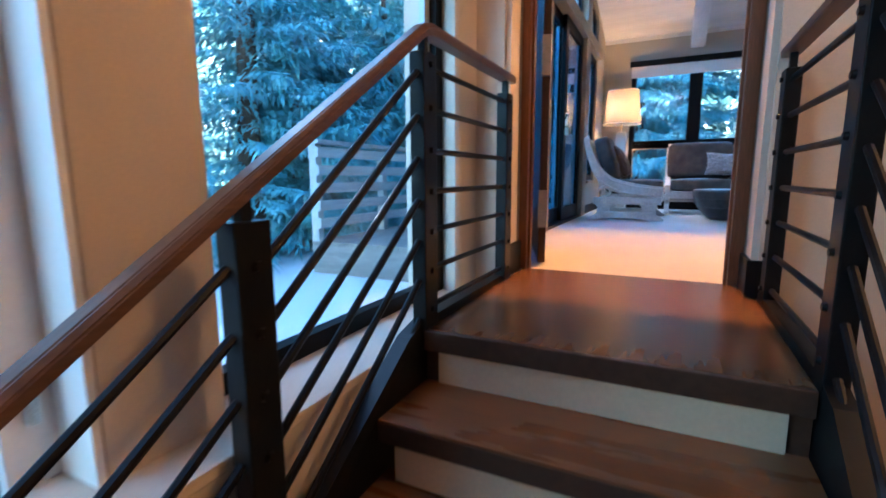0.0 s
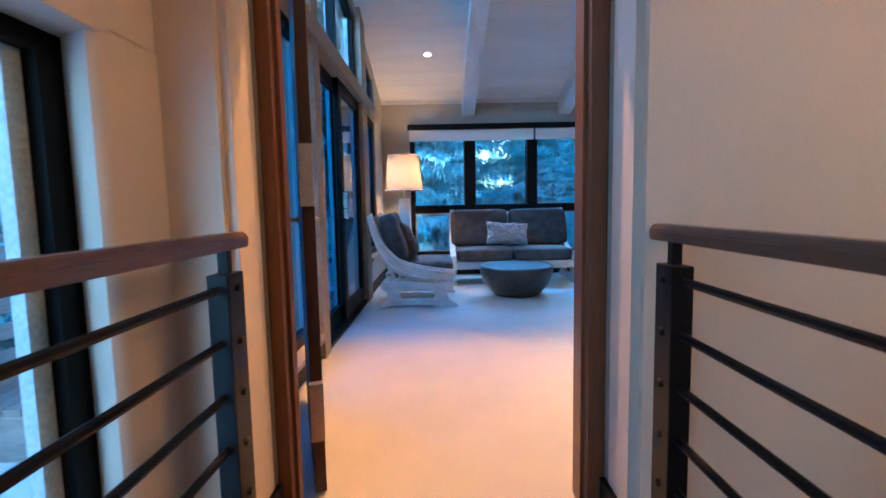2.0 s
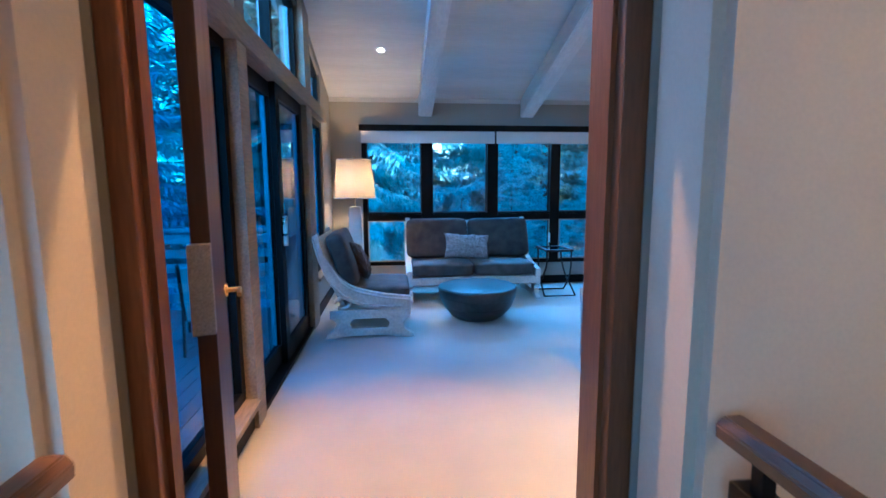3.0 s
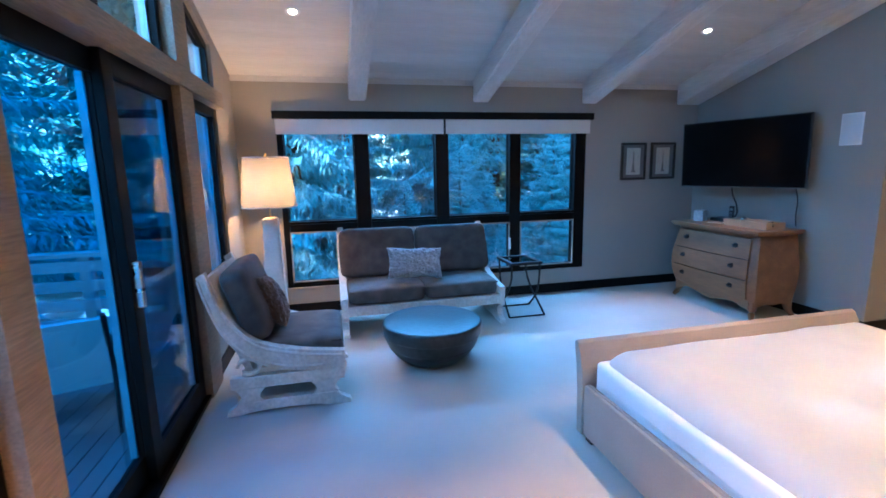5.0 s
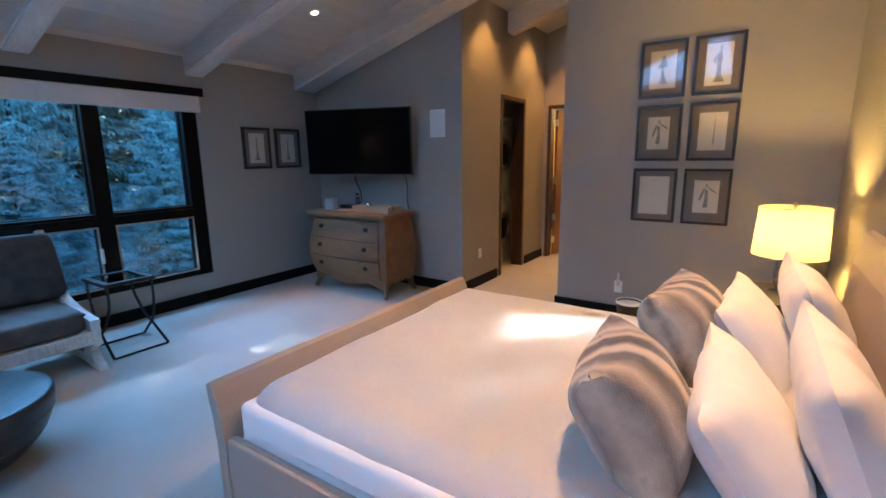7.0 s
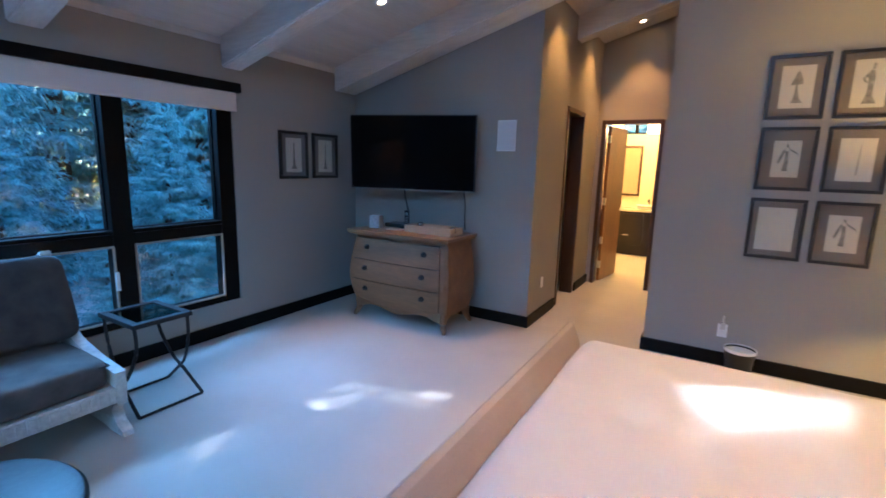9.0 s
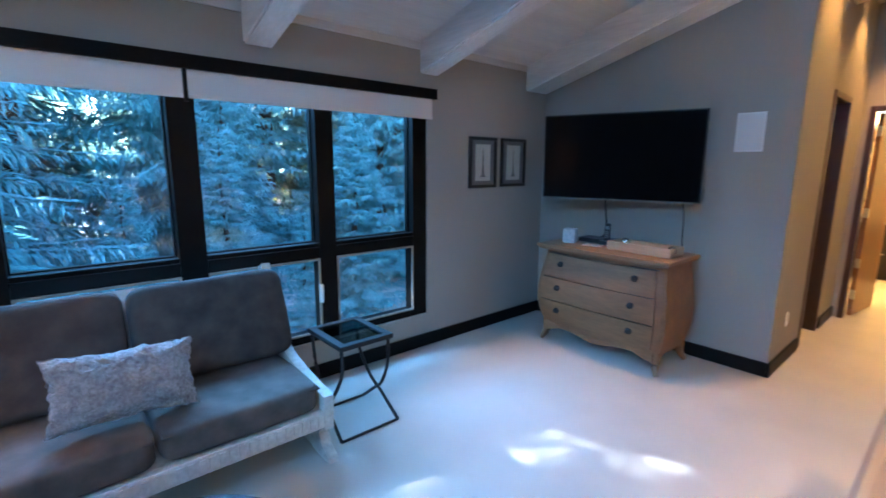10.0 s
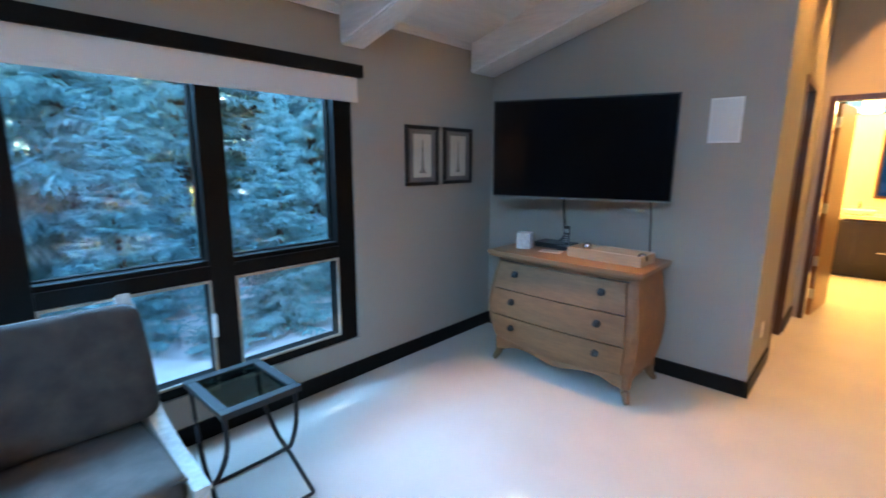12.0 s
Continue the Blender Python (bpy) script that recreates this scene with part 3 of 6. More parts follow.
tagged(part("floor_well", bx(-1.1, LAND - RUN * 7, -3.2, 3.1, FACE, -3.0), M_TREAD), "wood floor at the bottom of the stairwell", "floor", kind="structure")


def railing(name, x, label):
    r = thing(name, label, "railing")
    w = 0.043
    ya, yb, yc, yd = LAND + 0.022, 2.262, LAND - 0.705, LAND - 1.75
    inner = -1 if x > 0 else 1
    slope = RISE / RUN
    dz = lambda y: -slope * (LAND + 0.05 - y) if y < LAND + 0.05 else 0.0
    posts = ((ya, 0.89), (yb, 0.89), (yc, 0.425), (yd, 0.89 - 0.02 + dz(yd)))
    for y, zt in posts:
        p = part("post", bx(x - 0.026, y - w, zt - 0.95 if y < LAND else 0.0, x + 0.026, y + w, zt, bevel=0.004), M_STEEL, r)
        part("stem", bx(x - 0.012, y - 0.012, zt, x + 0.012, y + 0.012, zt + 0.065), M_STEEL, p)
    for k in range(7):
        z = 0.065 + 0.1315 * k
        part("bar", rod(bmesh.new(), (x, ya + w, z), (x, yb - w, z), 0.0105, seg=8), M_STEEL, r, smooth=True)
        za, zc = z + dz(ya) - 0.01, z + dz(yc) - 0.035
        part("bar", rod(bmesh.new(), (x, ya - w, za), (x, yc + w, zc), 0.0105, seg=8), M_STEEL, r, smooth=True)
        part("bar", rod(bmesh.new(), (x, yc - w, zc), (x, yd + w, z + dz(yd) - 0.03), 0.0105, seg=8), M_STEEL, r, smooth=True)
        for y, zb in ((yb, z), (ya, z), (yc, zc)):
            part("bolt", rod(bmesh.new(), (x + inner * 0.024, y, zb), (x + inner * 0.036, y, zb), 0.012, 0.009, seg=10), M_STEEL, r, smooth=True)
    h = 0.965
    sec = ((-0.028, -0.018), (0.028, -0.018), (0.03, 0.008), (0.018, 0.022), (-0.018, 0.022), (-0.03, 0.008))
    bm = bmesh.new()
    rings = []
    for y, z in ((yb + 0.08, h), (ya + 0.03, h), (ya - 0.02, h - 0.015), (yd - 0.3, h - 0.03 + dz(yd - 0.3))):
        rings.append([bm.verts.new((x + a, y, z + b)) for a, b in sec])
    for a, b in zip(rings, rings[1:]):
        for i in range(6):
            bm.faces.new((a[i], a[(i + 1) % 6], b[(i + 1) % 6], b[i]))
    bm.faces.new(rings[0])
    bm.faces.new(rings[-1])
    bmesh.ops.bevel(bm, geom=list(bm.edges), offset=0.003, segments=2, affect="EDGES")
    part("handrail", bm, M_RAILWOOD, r, "walnut handrail")
    return r


railing("railing", -0.515, "black steel stair railing with bars and a walnut handrail, window side")
railing("railing", 0.585, "black steel stair railing with bars and a walnut handrail, wall side")

# hall outer wall with the big stair window
HX = -0.70
bm = bmesh.new()
for y0, y1, z0, z1 in ((0.54, 0.80, -3.2, 3.3), (0.80, FACE, -3.2, -0.09), (0.80, FACE, 1.425, 3.3), (-3.2, -1.0, -3.2, 3.3), (-1.0, 0.54, -3.2, -0.5), (-1.0, 0.54, 2.5, 3.3)):
    box(bm, HX - 0.22, y0, z0, HX, y1, z1, bevel=0.012)
slab(bm, ((HX, FACE), (HX, 2.185), (HX - 0.006, 2.160), (HX - 0.022, 2.146), (HX - 0.045, 2.150), (HX - 0.11, 2.192), (HX - 0.22, 2.205), (HX - 0.22, FACE)), "z", -0.10, 1.44)
setting("wall_hall_outer", bm, M_HALLWALL, "cream plaster outer wall with tall stair windows and rounded reveals", "wall", smooth=True)
framed_window_y("window_7", "large fixed stair window with dark frame and pale stops", 0.76, 2.20, -0.075, 1.455, 1.455, HX - 0.11, 0.075, 0.05, stop=0.046)
W8 = framed_window_y("window_8", "tall stair window with white frame beside the pier", -1.0, 0.54, -0.5, 2.5, 2.5, HX - 0.13, 0.10, 0.06, mat=M_WHITE)
part("jamb", bx(HX - 0.128, 0.522, -0.49, HX - 0.004, 0.539, 2.49, bevel=0.003), M_WHITE, W8, "white painted jamb board")
for z in (-0.16, 0.06):
    part("latch", bx(HX - 0.131, 0.475, z, HX - 0.105, 0.495, z + 0.10, bevel=0.005), M_NICKEL, W8, "nickel window latch")
tagged(part("window_sill", bx(HX - 0.13, 0.30, -0.095, -0.57, FACE - 0.002, -0.062, bevel=0.008), M_HALLWALL), "white plaster ledge under the stair window", "window sill", kind="structure")
tagged(part("ledge_face", bx(-0.63, 0.3, -1.6, -0.575, FACE - 0.002, -0.095), M_HALLWALL), "cream plaster face under the window ledge", "wall", kind="structure")
bm = bmesh.new()
box(bm, 3.0, -3.2, -3.2, 3.14, FACE, 3.3)
box(bm, -1.13, -3.34, -3.2, 3.14, -3.2, 3.3)
setting("wall_hall_back", bm, M_HALLWALL, "cream plaster walls of the stair hall", "wall")
setting("ceiling_hall", bx(-1.13, -3.34, 3.25, 3.14, FACE + 0.01, 3.4), M_CEIL, "white plaster ceiling over the stair hall", "ceiling")

# ---- laundry closet and bathroom shells ----
bm = bmesh.new()
for x0, y0, x1, y1 in ((5.50, TURN_Y + 0.14, 5.60, 6.95), (6.82, TURN_Y + 0.14, 6.92, 6.95), (5.50, 6.95, 6.92, 7.05)):
    box(bm, x0, y0, 0, x1, y1, 2.6)
box(bm, 5.50, TURN_Y + 0.14, 2.5, 6.92, 7.05, 2.6)
setting("wall_laundry", bm, M_WALL, "painted walls of the laundry closet", "wall")
M_BATHWALL = surf("warm yellow bathroom paint", (0.62, 0.52, 0.33), (0.67, 0.57, 0.37), 1.5, 0.6, 0.05, 120, fine=0.03)
bm = bmesh.new()
box(bm, BATH, 4.82, 0, BATH + 0.1, 7.2, 2.28)
box(bm, END + 0.14, 7.1, 0, BATH, 7.2, 3.0)
box(bm, END, TURN_Y, 0, END + 0.14, 7.2, 3.0)
box(bm, BATH, 4.82, 2.66, BATH + 0.1, 7.2, 3.6)
setting("wall_bath", bm, M_BATHWALL, "warm yellow bathroom walls", "wall")
for a, b, c, d, e, f in ((LX0, TURN_Y - 0.012, 0, LX0 + 0.05, TURN_Y + 0.15, LZ), (LX1 - 0.05, TURN_Y - 0.012, 0, LX1, TURN_Y + 0.15, LZ), (LX0 + 0.05, TURN_Y - 0.012, LZ - 0.05, LX1 - 0.05, TURN_Y + 0.15, LZ)):
    tagged(part("laundry_casing", bx(a, b, c, d, e, f, bevel=0.003), M_DARKWOOD), "dark walnut casing of the laundry opening", "door casing", kind="structure")
for a, b, c, d, e, f in ((END - 0.012, BY0, 0, END + 0.15, BY0 + 0.05, BZ), (END - 0.012, BY1 - 0.05, 0, END + 0.15, BY1, BZ), (END - 0.012, BY0 + 0.05, BZ - 0.05, END + 0.15, BY1 - 0.05, BZ)):
    tagged(part("bath_casing", bx(a, b, c, d, e, f, bevel=0.003), M_DARKWOOD), "dark walnut casing of the bathroom doorway", "door casing", kind="structure")

# ---- lamps of the place ----
# the one at (2.6, 3.6) is an added, unseen fitting over the bed
DOWN = ((-0.12, 7.03), (3.88, 6.98), (0.05, 3.35), (5.35, 5.62), (6.55, 5.62), (6.9, 5.4), (2.6, 3.6), (4.3, 3.45))
M_BULB = glow("downlight lens", (1.0, 0.75, 0.45), 6.0)
for k, (x, y) in enumerate(DOWN):
    z = ceil_z(y)
    d = thing("downlight", "small recessed downlight with white trim, lit", "ceiling light", Matrix.Translation((x, y, z)) @ Matrix.Rotation(math.atan(-0.28), 4, "X"), "recessed downlights")
    part("trim", lathe(bmesh.new(), ((0.040, 0.0), (0.058, -0.001), (0.060, -0.006), (0.055, -0.009), (0.036, -0.008), (0.030, -0.002)), 24), M_WHITE, d, smooth=True)
    part("lens", lathe(bmesh.new(), ((0.0001, -0.004), (0.030, -0.004)), 20), M_BULB, d)
spot("downlight_beam", -0.12, 7.03, ceil_z(7.03) - 0.03, 9, -0.12, 7.0, 80)
spot("downlight_beam", 3.88, 6.98, ceil_z(6.98) - 0.03, 20, 3.45, 6.5, 58)
spot("downlight_beam", 0.05, 3.35, ceil_z(3.35) - 0.03, 150, 0.05, 3.05, 60, 0.7, (1.0, 0.38, 0.09))
spot("downlight_beam", 5.35, 5.62, ceil_z(5.62) - 0.03, 13, 5.35, 5.62, 90, 0.6, (1.0, 0.45, 0.10))
spot("downlight_beam", 6.55, 5.62, ceil_z(5.62) - 0.03, 14, 6.55, 5.62, 90, 0.6, (1.0, 0.45, 0.10))
spot("downlight_beam", 6.9, 5.4, ceil_z(5.4) - 0.03, 15, 6.8, 5.3, 80, 0.6, (1.0, 0.42, 0.11))
# beam of the added fitting, a fill that brightens the bedding
spot("downlight_beam", 2.6, 3.6, ceil_z(3.6) - 0.03, 100, 2.6, 3.7, 66)
spot("downlight_beam", 4.3, 3.45, ceil_z(3.45) - 0.03, 13, 4.5, 3.5, 105, 0.8, (1.0, 0.56, 0.12))
bulb("hall_lamp_bulb", 2.45, 1.15, 2.55, 12.5, WARM, 0.12)
bulb("bath_bulb", 9.2, 5.7, 2.3, 46, (1.0, 0.52, 0.12), 0.1)

# ---- outdoors ----
GZ = -0.5
bm = bmesh.new()
for x0, y0, x1, y1 in ((-160, -160, -0.92, 160), (11.0, -160, 160, 160), (-1.14, 8.3, 11.0, 160), (-1.14, -160, 11.0, -3.4)):
    box(bm, x0, y0, GZ - 0.2, x1, y1, GZ)
bmesh.ops.remove_doubles(bm, verts=bm.verts, dist=0.001)
setting("ground", bm, M_SNOW, "snow-covered ground under the trees", "ground")


def spruce_crown(height, radius, seed, density=1.0, start=0.06, coarse=1.0, droop=1.0, fine=1.0, hang=0.0):
    """Whorls of drooping limbs, each carrying rows of small needle sprays."""
    rng = random.Random(seed)
    V, F = [], []

    def spray(p, d, length, width, droop):
        side = d.cross(Vector((0, 0, 1)))
        if side.length < 1e-3:
            side = Vector((1, 0, 0))
        side.normalize()
        tip = p + d * length + Vector((0, 0, -droop))
        mid = p + d * length * 0.5 + Vector((0, 0, -droop * 0.25))
        i = len(V)
        up = Vector((0, 0, width * 0.5))
        V.extend((p, mid + side * width, tip, mid - side * width, mid + up))
        F.extend(((i, i + 1, i + 4), (i + 1, i + 2, i + 4), (i + 2, i + 3, i + 4), (i + 3, i, i + 4)))

    z = height * start
    while z < height * 0.985:
        f = z / height
        reach = radius * (1 - f) ** 0.85 * rng.uniform(0.75, 1.12) + 0.12
        for b in range(max(4, int(7 * density))):
            a = rng.uniform(0, 2 * math.pi)
            out = Vector((math.cos(a), math.sin(a), 0))
            L = reach * rng.uniform(0.6, 1.1)
            sag = L * rng.uniform(0.10, 0.34) * droop
            zz = z + rng.uniform(-0.15, 0.15)
            n = max(4, int(L / (0.13 * fine)))
            for k in range(1, n + 1):
                s = k / n
                p = Vector((0, 0, zz)) + out * L * s + Vector((0, 0, -sag * s * s + 0.10 * L * s ** 3))
                for side in (-1, 1):
                    ang = a + side * rng.uniform(0.5, 1.15)
                    d = Vector((math.cos(ang), math.sin(ang), rng.uniform(-0.25, 0.12) - hang))
                    ln = (0.16 + 0.28 * L * (1 - s) * 0.6) * rng.uniform(0.7, 1.2)
                    m = max(1, int(ln / (0.16 * fine)))
                    for q in range(m):
                        pp = p + d * ln * q / m
                        spray(pp, (d + Vector((0, 0, rng.uniform(-0.4, 0.1)))).normalized(), coarse * rng.uniform(0.16, 0.30), coarse * rng.uniform(0.016, 0.03), rng.uniform(0.03, 0.12))
                        if rng.random() < 0.25:
                            spray(pp, Vector((d.x * 0.3 + rng.uniform(-0.3, 0.3), d.y * 0.3 + rng.uniform(-0.3, 0.3), -1)).normalized(), rng.uniform(0.12, 0.26), 0.02, 0.0)
                spray(p, (out + Vector((rng.uniform(-0.3, 0.3), rng.uniform(-0.3, 0.3), 0.1))).normalized(), rng.uniform(0.14, 0.24), 0.03, 0.04)
        z += rng.uniform(0.20, 0.34) / density
    me = bpy.data.meshes.new("crown")
    me.from_pydata([tuple(v) for v in V], [], F)
    me.update()
    return me


def spruce(height, radius, seed, mat, label, density=1.0, start=0.06, coarse=1.0, droop=1.0, fine=1.0, hang=0.0):
    t = thing("spruce_tree", label, "tree", group="spruces round the house")
    bm = bmesh.new()
    pts = [(0.05 * math.sin(seed + k), 0.05 * math.cos(seed * 2 + k), height * k / 8) for k in range(9)]
    tube(bm, pts, [0.022 * height * (1 - 0.93 * k / 8) for k in range(9)], 10)
    part("trunk", bm, M_BARK, t, smooth=True)
    me = spruce_crown(height, radius, seed, density, start, coarse, droop, fine, hang)
    me.materials.append(mat)
    c = new("crown", me)
    c.parent = t
    tagged(c, "frost-dusted needle crown")
    return t


protos = [spruce(9.5, 2.5, 3, M_NEEDLE, "blue spruce with drooping frosted limbs standing in snow", 1.2, 0.03, 0.92, 0.8, 0.8),
          spruce(6.5, 1.7, 8, M_NEEDLE, "young blue spruce with dense frosted whorls standing in snow", 1.5, 0.02, 0.9, 0.2, 0.62),
          spruce(13.0, 2.9, 21, M_NEEDLE_DARK, "tall green spruce with long hanging limbs in snow", 1.1, 0.05, 2.3),
          spruce(7.6, 2.65, 5, M_NEEDLE, "big blue spruce with broad drooping boughs close to the window", 1.45, 0.02, 0.62, 1.0, 0.62, 0.25)]
SPOTS = ((3, -0.55, 11.25, 10, 1.0), (3, 2.6, 14.2, 80, 1.0), (1, 4.1, 10.8, 30, 0.46), (1, 5.6, 12.4, 75, 0.8), (1, 1.35, 10.9, 200, 0.3), (1, 2.5, 11.4, 260, 0.4), (1, 3.2, 10.6, 12, 0.24), (1, 5.2, 10.6, 160, 0.3), (1, 2.9, 12.6, 300, 0.6),
         (2, -3.0, 13.8, 200, 1.1), (0, 4.6, 15.6, 140, 1.1), (0, 7.3, 14.2, 260, 1.1), (2, 7.4, 18.0, 20, 1.2), (0, 0.4, 15.6, 120, 1.1), (2, 10.5, 13.5, 70, 1.0), (2, 0.0, 19.5, 310, 1.2), (0, 11.0, 18.5, 100, 1.3), (2, 4.3, 20.5, 33, 1.2),
         # spruces near x -5 are set to trim the sun patches on bed and floor
         (0, -4.9, 9.8, 50, 1.1), (3, -6.8, 13.4, 90, 1.1), (2, -9.0, 16.5, 0, 1.2), (2, -4.5, 17.5, 40, 1.2), (0, -4.95, 4.75, 110, 0.85), (1, -4.5, 7.5, 230, 0.88), (1, -5.0, 5.7, 20, 1.0), (1, -5.15, 6.45, 140, 0.95), (0, -7.2, 8.9, 10, 1.0),
         (0, 13.5, 5.6, 60, 1.0), (2, 15.0, 8.0, 150, 1.1),
         # western spruces added, mostly out of view, to keep the sun out of the rooms
         (0, -8.3, 3.0, 15, 1.05), (0, -8.8, 1.1, 65, 1.1), (2, -14.0, -5.5, 15, 1.25), (2, -15.2, -2.6, 95, 1.3), (2, -14.2, 0.4, 185, 1.25), (2, -15.0, 2.9, 275, 1.15), (2, -14.0, 6.0, 55, 1.3), (2, -15.4, 8.6, 140, 1.17), (2, -13.6, -8.5, 210, 1.2))
used = set()
for k, x, y, a, s in SPOTS:
    m = Matrix.Translation((x, y, GZ)) @ Matrix.Rotation(radians(a), 4, "Z")
    if k not in used:
        used.add(k)
        protos[k].matrix_basis = m @ Matrix.Scale(s, 4)
    else:
        c = copy_thing(protos[k], m)
        c.scale = (s, s, s)

for x, y, h, r in ((-6.5, 4.5, 9, 0.10), (-9.5, 9.4, 10, 0.14), (-8.3, 5.0, 10, 0.12), (-11.0, 5.8, 11, 0.15), (-7.4, 4.3, 9, 0.08), (2.9, 18.5, 11, 0.14), (5.8, 19.0, 11, 0.13)):
    t = thing("aspen_tree", "bare pale aspen trunk standing in the snow", "tree", Matrix.Translation((x, y, GZ)), "aspens")
    bm = tube(bmesh.new(), [(0.08 * math.sin(x + k), 0.08 * math.cos(y + k), h * k / 6) for k in range(7)], [r * (1 - 0.1 * k) for k in range(7)], 12)
    part("trunk", bm, M_ASPEN, t, smooth=True)
    for k in range(7):
        a, z = 2.4 * k + x, h * (0.35 + 0.08 * k)
        part("limb", tube(bmesh.new(), [(0, 0, z), (0.5 * math.cos(a), 0.5 * math.sin(a), z + 0.35), (1.1 * math.cos(a), 1.1 * math.sin(a), z + 1.0)], [r * 0.35, r * 0.22, r * 0.08], 6), M_ASPEN, t, smooth=True)

# far woods: a self-lit backdrop ring, sunlit gaps painted into its colours
def glowing_woods():
    m, n, l = nodes_of("glowing far woods")
    b = n["Principled BSDF"]
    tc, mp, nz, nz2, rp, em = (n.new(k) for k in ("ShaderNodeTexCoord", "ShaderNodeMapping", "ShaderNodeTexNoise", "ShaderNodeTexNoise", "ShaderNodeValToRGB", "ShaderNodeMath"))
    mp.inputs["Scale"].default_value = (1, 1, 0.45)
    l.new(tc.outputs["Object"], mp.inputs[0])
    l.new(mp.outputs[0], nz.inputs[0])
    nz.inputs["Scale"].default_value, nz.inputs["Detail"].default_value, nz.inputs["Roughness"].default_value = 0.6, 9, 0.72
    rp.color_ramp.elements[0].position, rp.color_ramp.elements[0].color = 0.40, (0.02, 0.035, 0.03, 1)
    # warm pale end of the ramp paints sunlight between the trees
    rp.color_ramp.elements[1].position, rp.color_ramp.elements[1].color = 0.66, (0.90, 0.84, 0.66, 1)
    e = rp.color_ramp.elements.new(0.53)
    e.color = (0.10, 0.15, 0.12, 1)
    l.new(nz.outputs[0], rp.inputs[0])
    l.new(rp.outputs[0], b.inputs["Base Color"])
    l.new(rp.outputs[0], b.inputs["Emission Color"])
    # emission makes the slope look sunlit and brightens the view outdoors
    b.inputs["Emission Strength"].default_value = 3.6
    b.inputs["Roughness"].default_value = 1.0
    return m


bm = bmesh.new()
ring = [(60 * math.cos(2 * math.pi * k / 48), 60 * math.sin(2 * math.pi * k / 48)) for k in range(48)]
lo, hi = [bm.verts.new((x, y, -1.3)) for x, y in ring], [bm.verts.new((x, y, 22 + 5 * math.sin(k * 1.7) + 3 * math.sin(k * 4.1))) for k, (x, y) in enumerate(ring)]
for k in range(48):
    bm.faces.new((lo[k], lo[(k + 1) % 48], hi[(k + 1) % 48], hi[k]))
setting("backdrop", bm, glowing_woods(), "glowing backdrop of a distant wooded slope with painted sunlit gaps", "woods")

# deck, its railing
deck = thing("deck", "weathered deck dusted with snow outside the glazed wall", "deck", kind="structure")
for k in range(17):
    part("plank", bx(-3.2 + 0.12 * k, 3.9, -0.20, -3.2 + 0.12 * k + 0.112, 7.8, -0.16), M_DECK, deck)
part("joist", bx(-3.2, 3.9, -0.5, -1.16, 7.8, -0.202), M_DECK, deck)
DECKRAIL = thing("deck_railing", "pale grey deck railing of wide horizontal boards", "railing")
for y in (3.95, 5.2, 6.45, 7.7):
    part("post", bx(-3.20, y - 0.045, -0.16, -3.11, y + 0.045, 0.86), M_FENCE, DECKRAIL)
for x in (-2.2, -1.25):
    part("post", bx(x - 0.045, 7.70, -0.16, x + 0.045, 7.79, 0.86), M_FENCE, DECKRAIL)
for k in range(5):
    z = -0.02 + 0.185 * k
    part("slat", bx(-3.108, 3.9, z, -3.07, 7.66, z + 0.105, bevel=0.004), M_FENCE, DECKRAIL)
    part("slat", bx(-3.06, 7.66, z, -1.2, 7.698, z + 0.105, bevel=0.004), M_FENCE, DECKRAIL)
part("cap", bx(-3.22, 3.88, 0.86, -3.05, 7.80, 0.90, bevel=0.004), M_FENCE, DECKRAIL)
part("cap", bx(-3.05, 7.64, 0.86, -1.18, 7.80, 0.90, bevel=0.004), M_FENCE, DECKRAIL)
# ---- furniture materials ----
M_WHITEWOOD = surf("whitewashed carved wood", (0.50, 0.47, 0.42), (0.66, 0.635, 0.585), 6, 0.75, 0.5, 40, stretch=(1, 1, 1), fine=0.16, dist=0.008)
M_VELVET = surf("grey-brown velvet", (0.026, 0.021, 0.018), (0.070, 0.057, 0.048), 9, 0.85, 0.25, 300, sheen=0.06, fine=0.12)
# same hue and nap as the back cushions, set lighter for the seats
M_SEATVEL = surf("lighter velvet seat", (0.045, 0.037, 0.031), (0.105, 0.086, 0.073), 9, 0.85, 0.25, 300, sheen=0.08, fine=0.12)
M_FURGREY = surf("grey curly fleece", (0.20, 0.20, 0.21), (0.34, 0.34, 0.35), 14, 0.95, 1.0, 70, fine=0.35, dist=0.02, sheen=0.4)
M_FURBROWN = surf("brown curly fleece", (0.055, 0.034, 0.02), (0.10, 0.065, 0.04), 14, 0.95, 1.0, 70, fine=0.35, dist=0.02, sheen=0.3)
M_PEWTER = surf("hammered pewter", (0.045, 0.043, 0.041), (0.085, 0.081, 0.077), 5, 0.36, 0.3, 26, metal=0.7, fine=0.15, dist=0.006)
M_IRON = surf("dark iron", (0.018, 0.017, 0.017), (0.03, 0.028, 0.027), 8, 0.5, 0.2, 90, metal=0.5)
M_OAK = surf("weathered oak", (0.145, 0.068, 0.026), (0.225, 0.112, 0.046), 3.5, 0.55, 0.2, 26, stretch=(2.5, 0.4, 2.5), fine=0.16)
M_OAKTOP = surf("oak top board", (0.17, 0.095, 0.042), (0.25, 0.145, 0.07), 3.5, 0.42, 0.15, 26, stretch=(4, 0.4, 4), fine=0.12)
M_TRAYWOOD = surf("pale tray wood", (0.36, 0.25, 0.145), (0.44, 0.31, 0.185), 4, 0.5, 0.12, 26, stretch=(4, 0.4, 4), fine=0.1)
M_TV = surf("black television screen", (0.0035, 0.0035, 0.004), (0.005, 0.005, 0.006), 2, 0.12, 0.0, 60, fine=0.02, rvar=0.02)
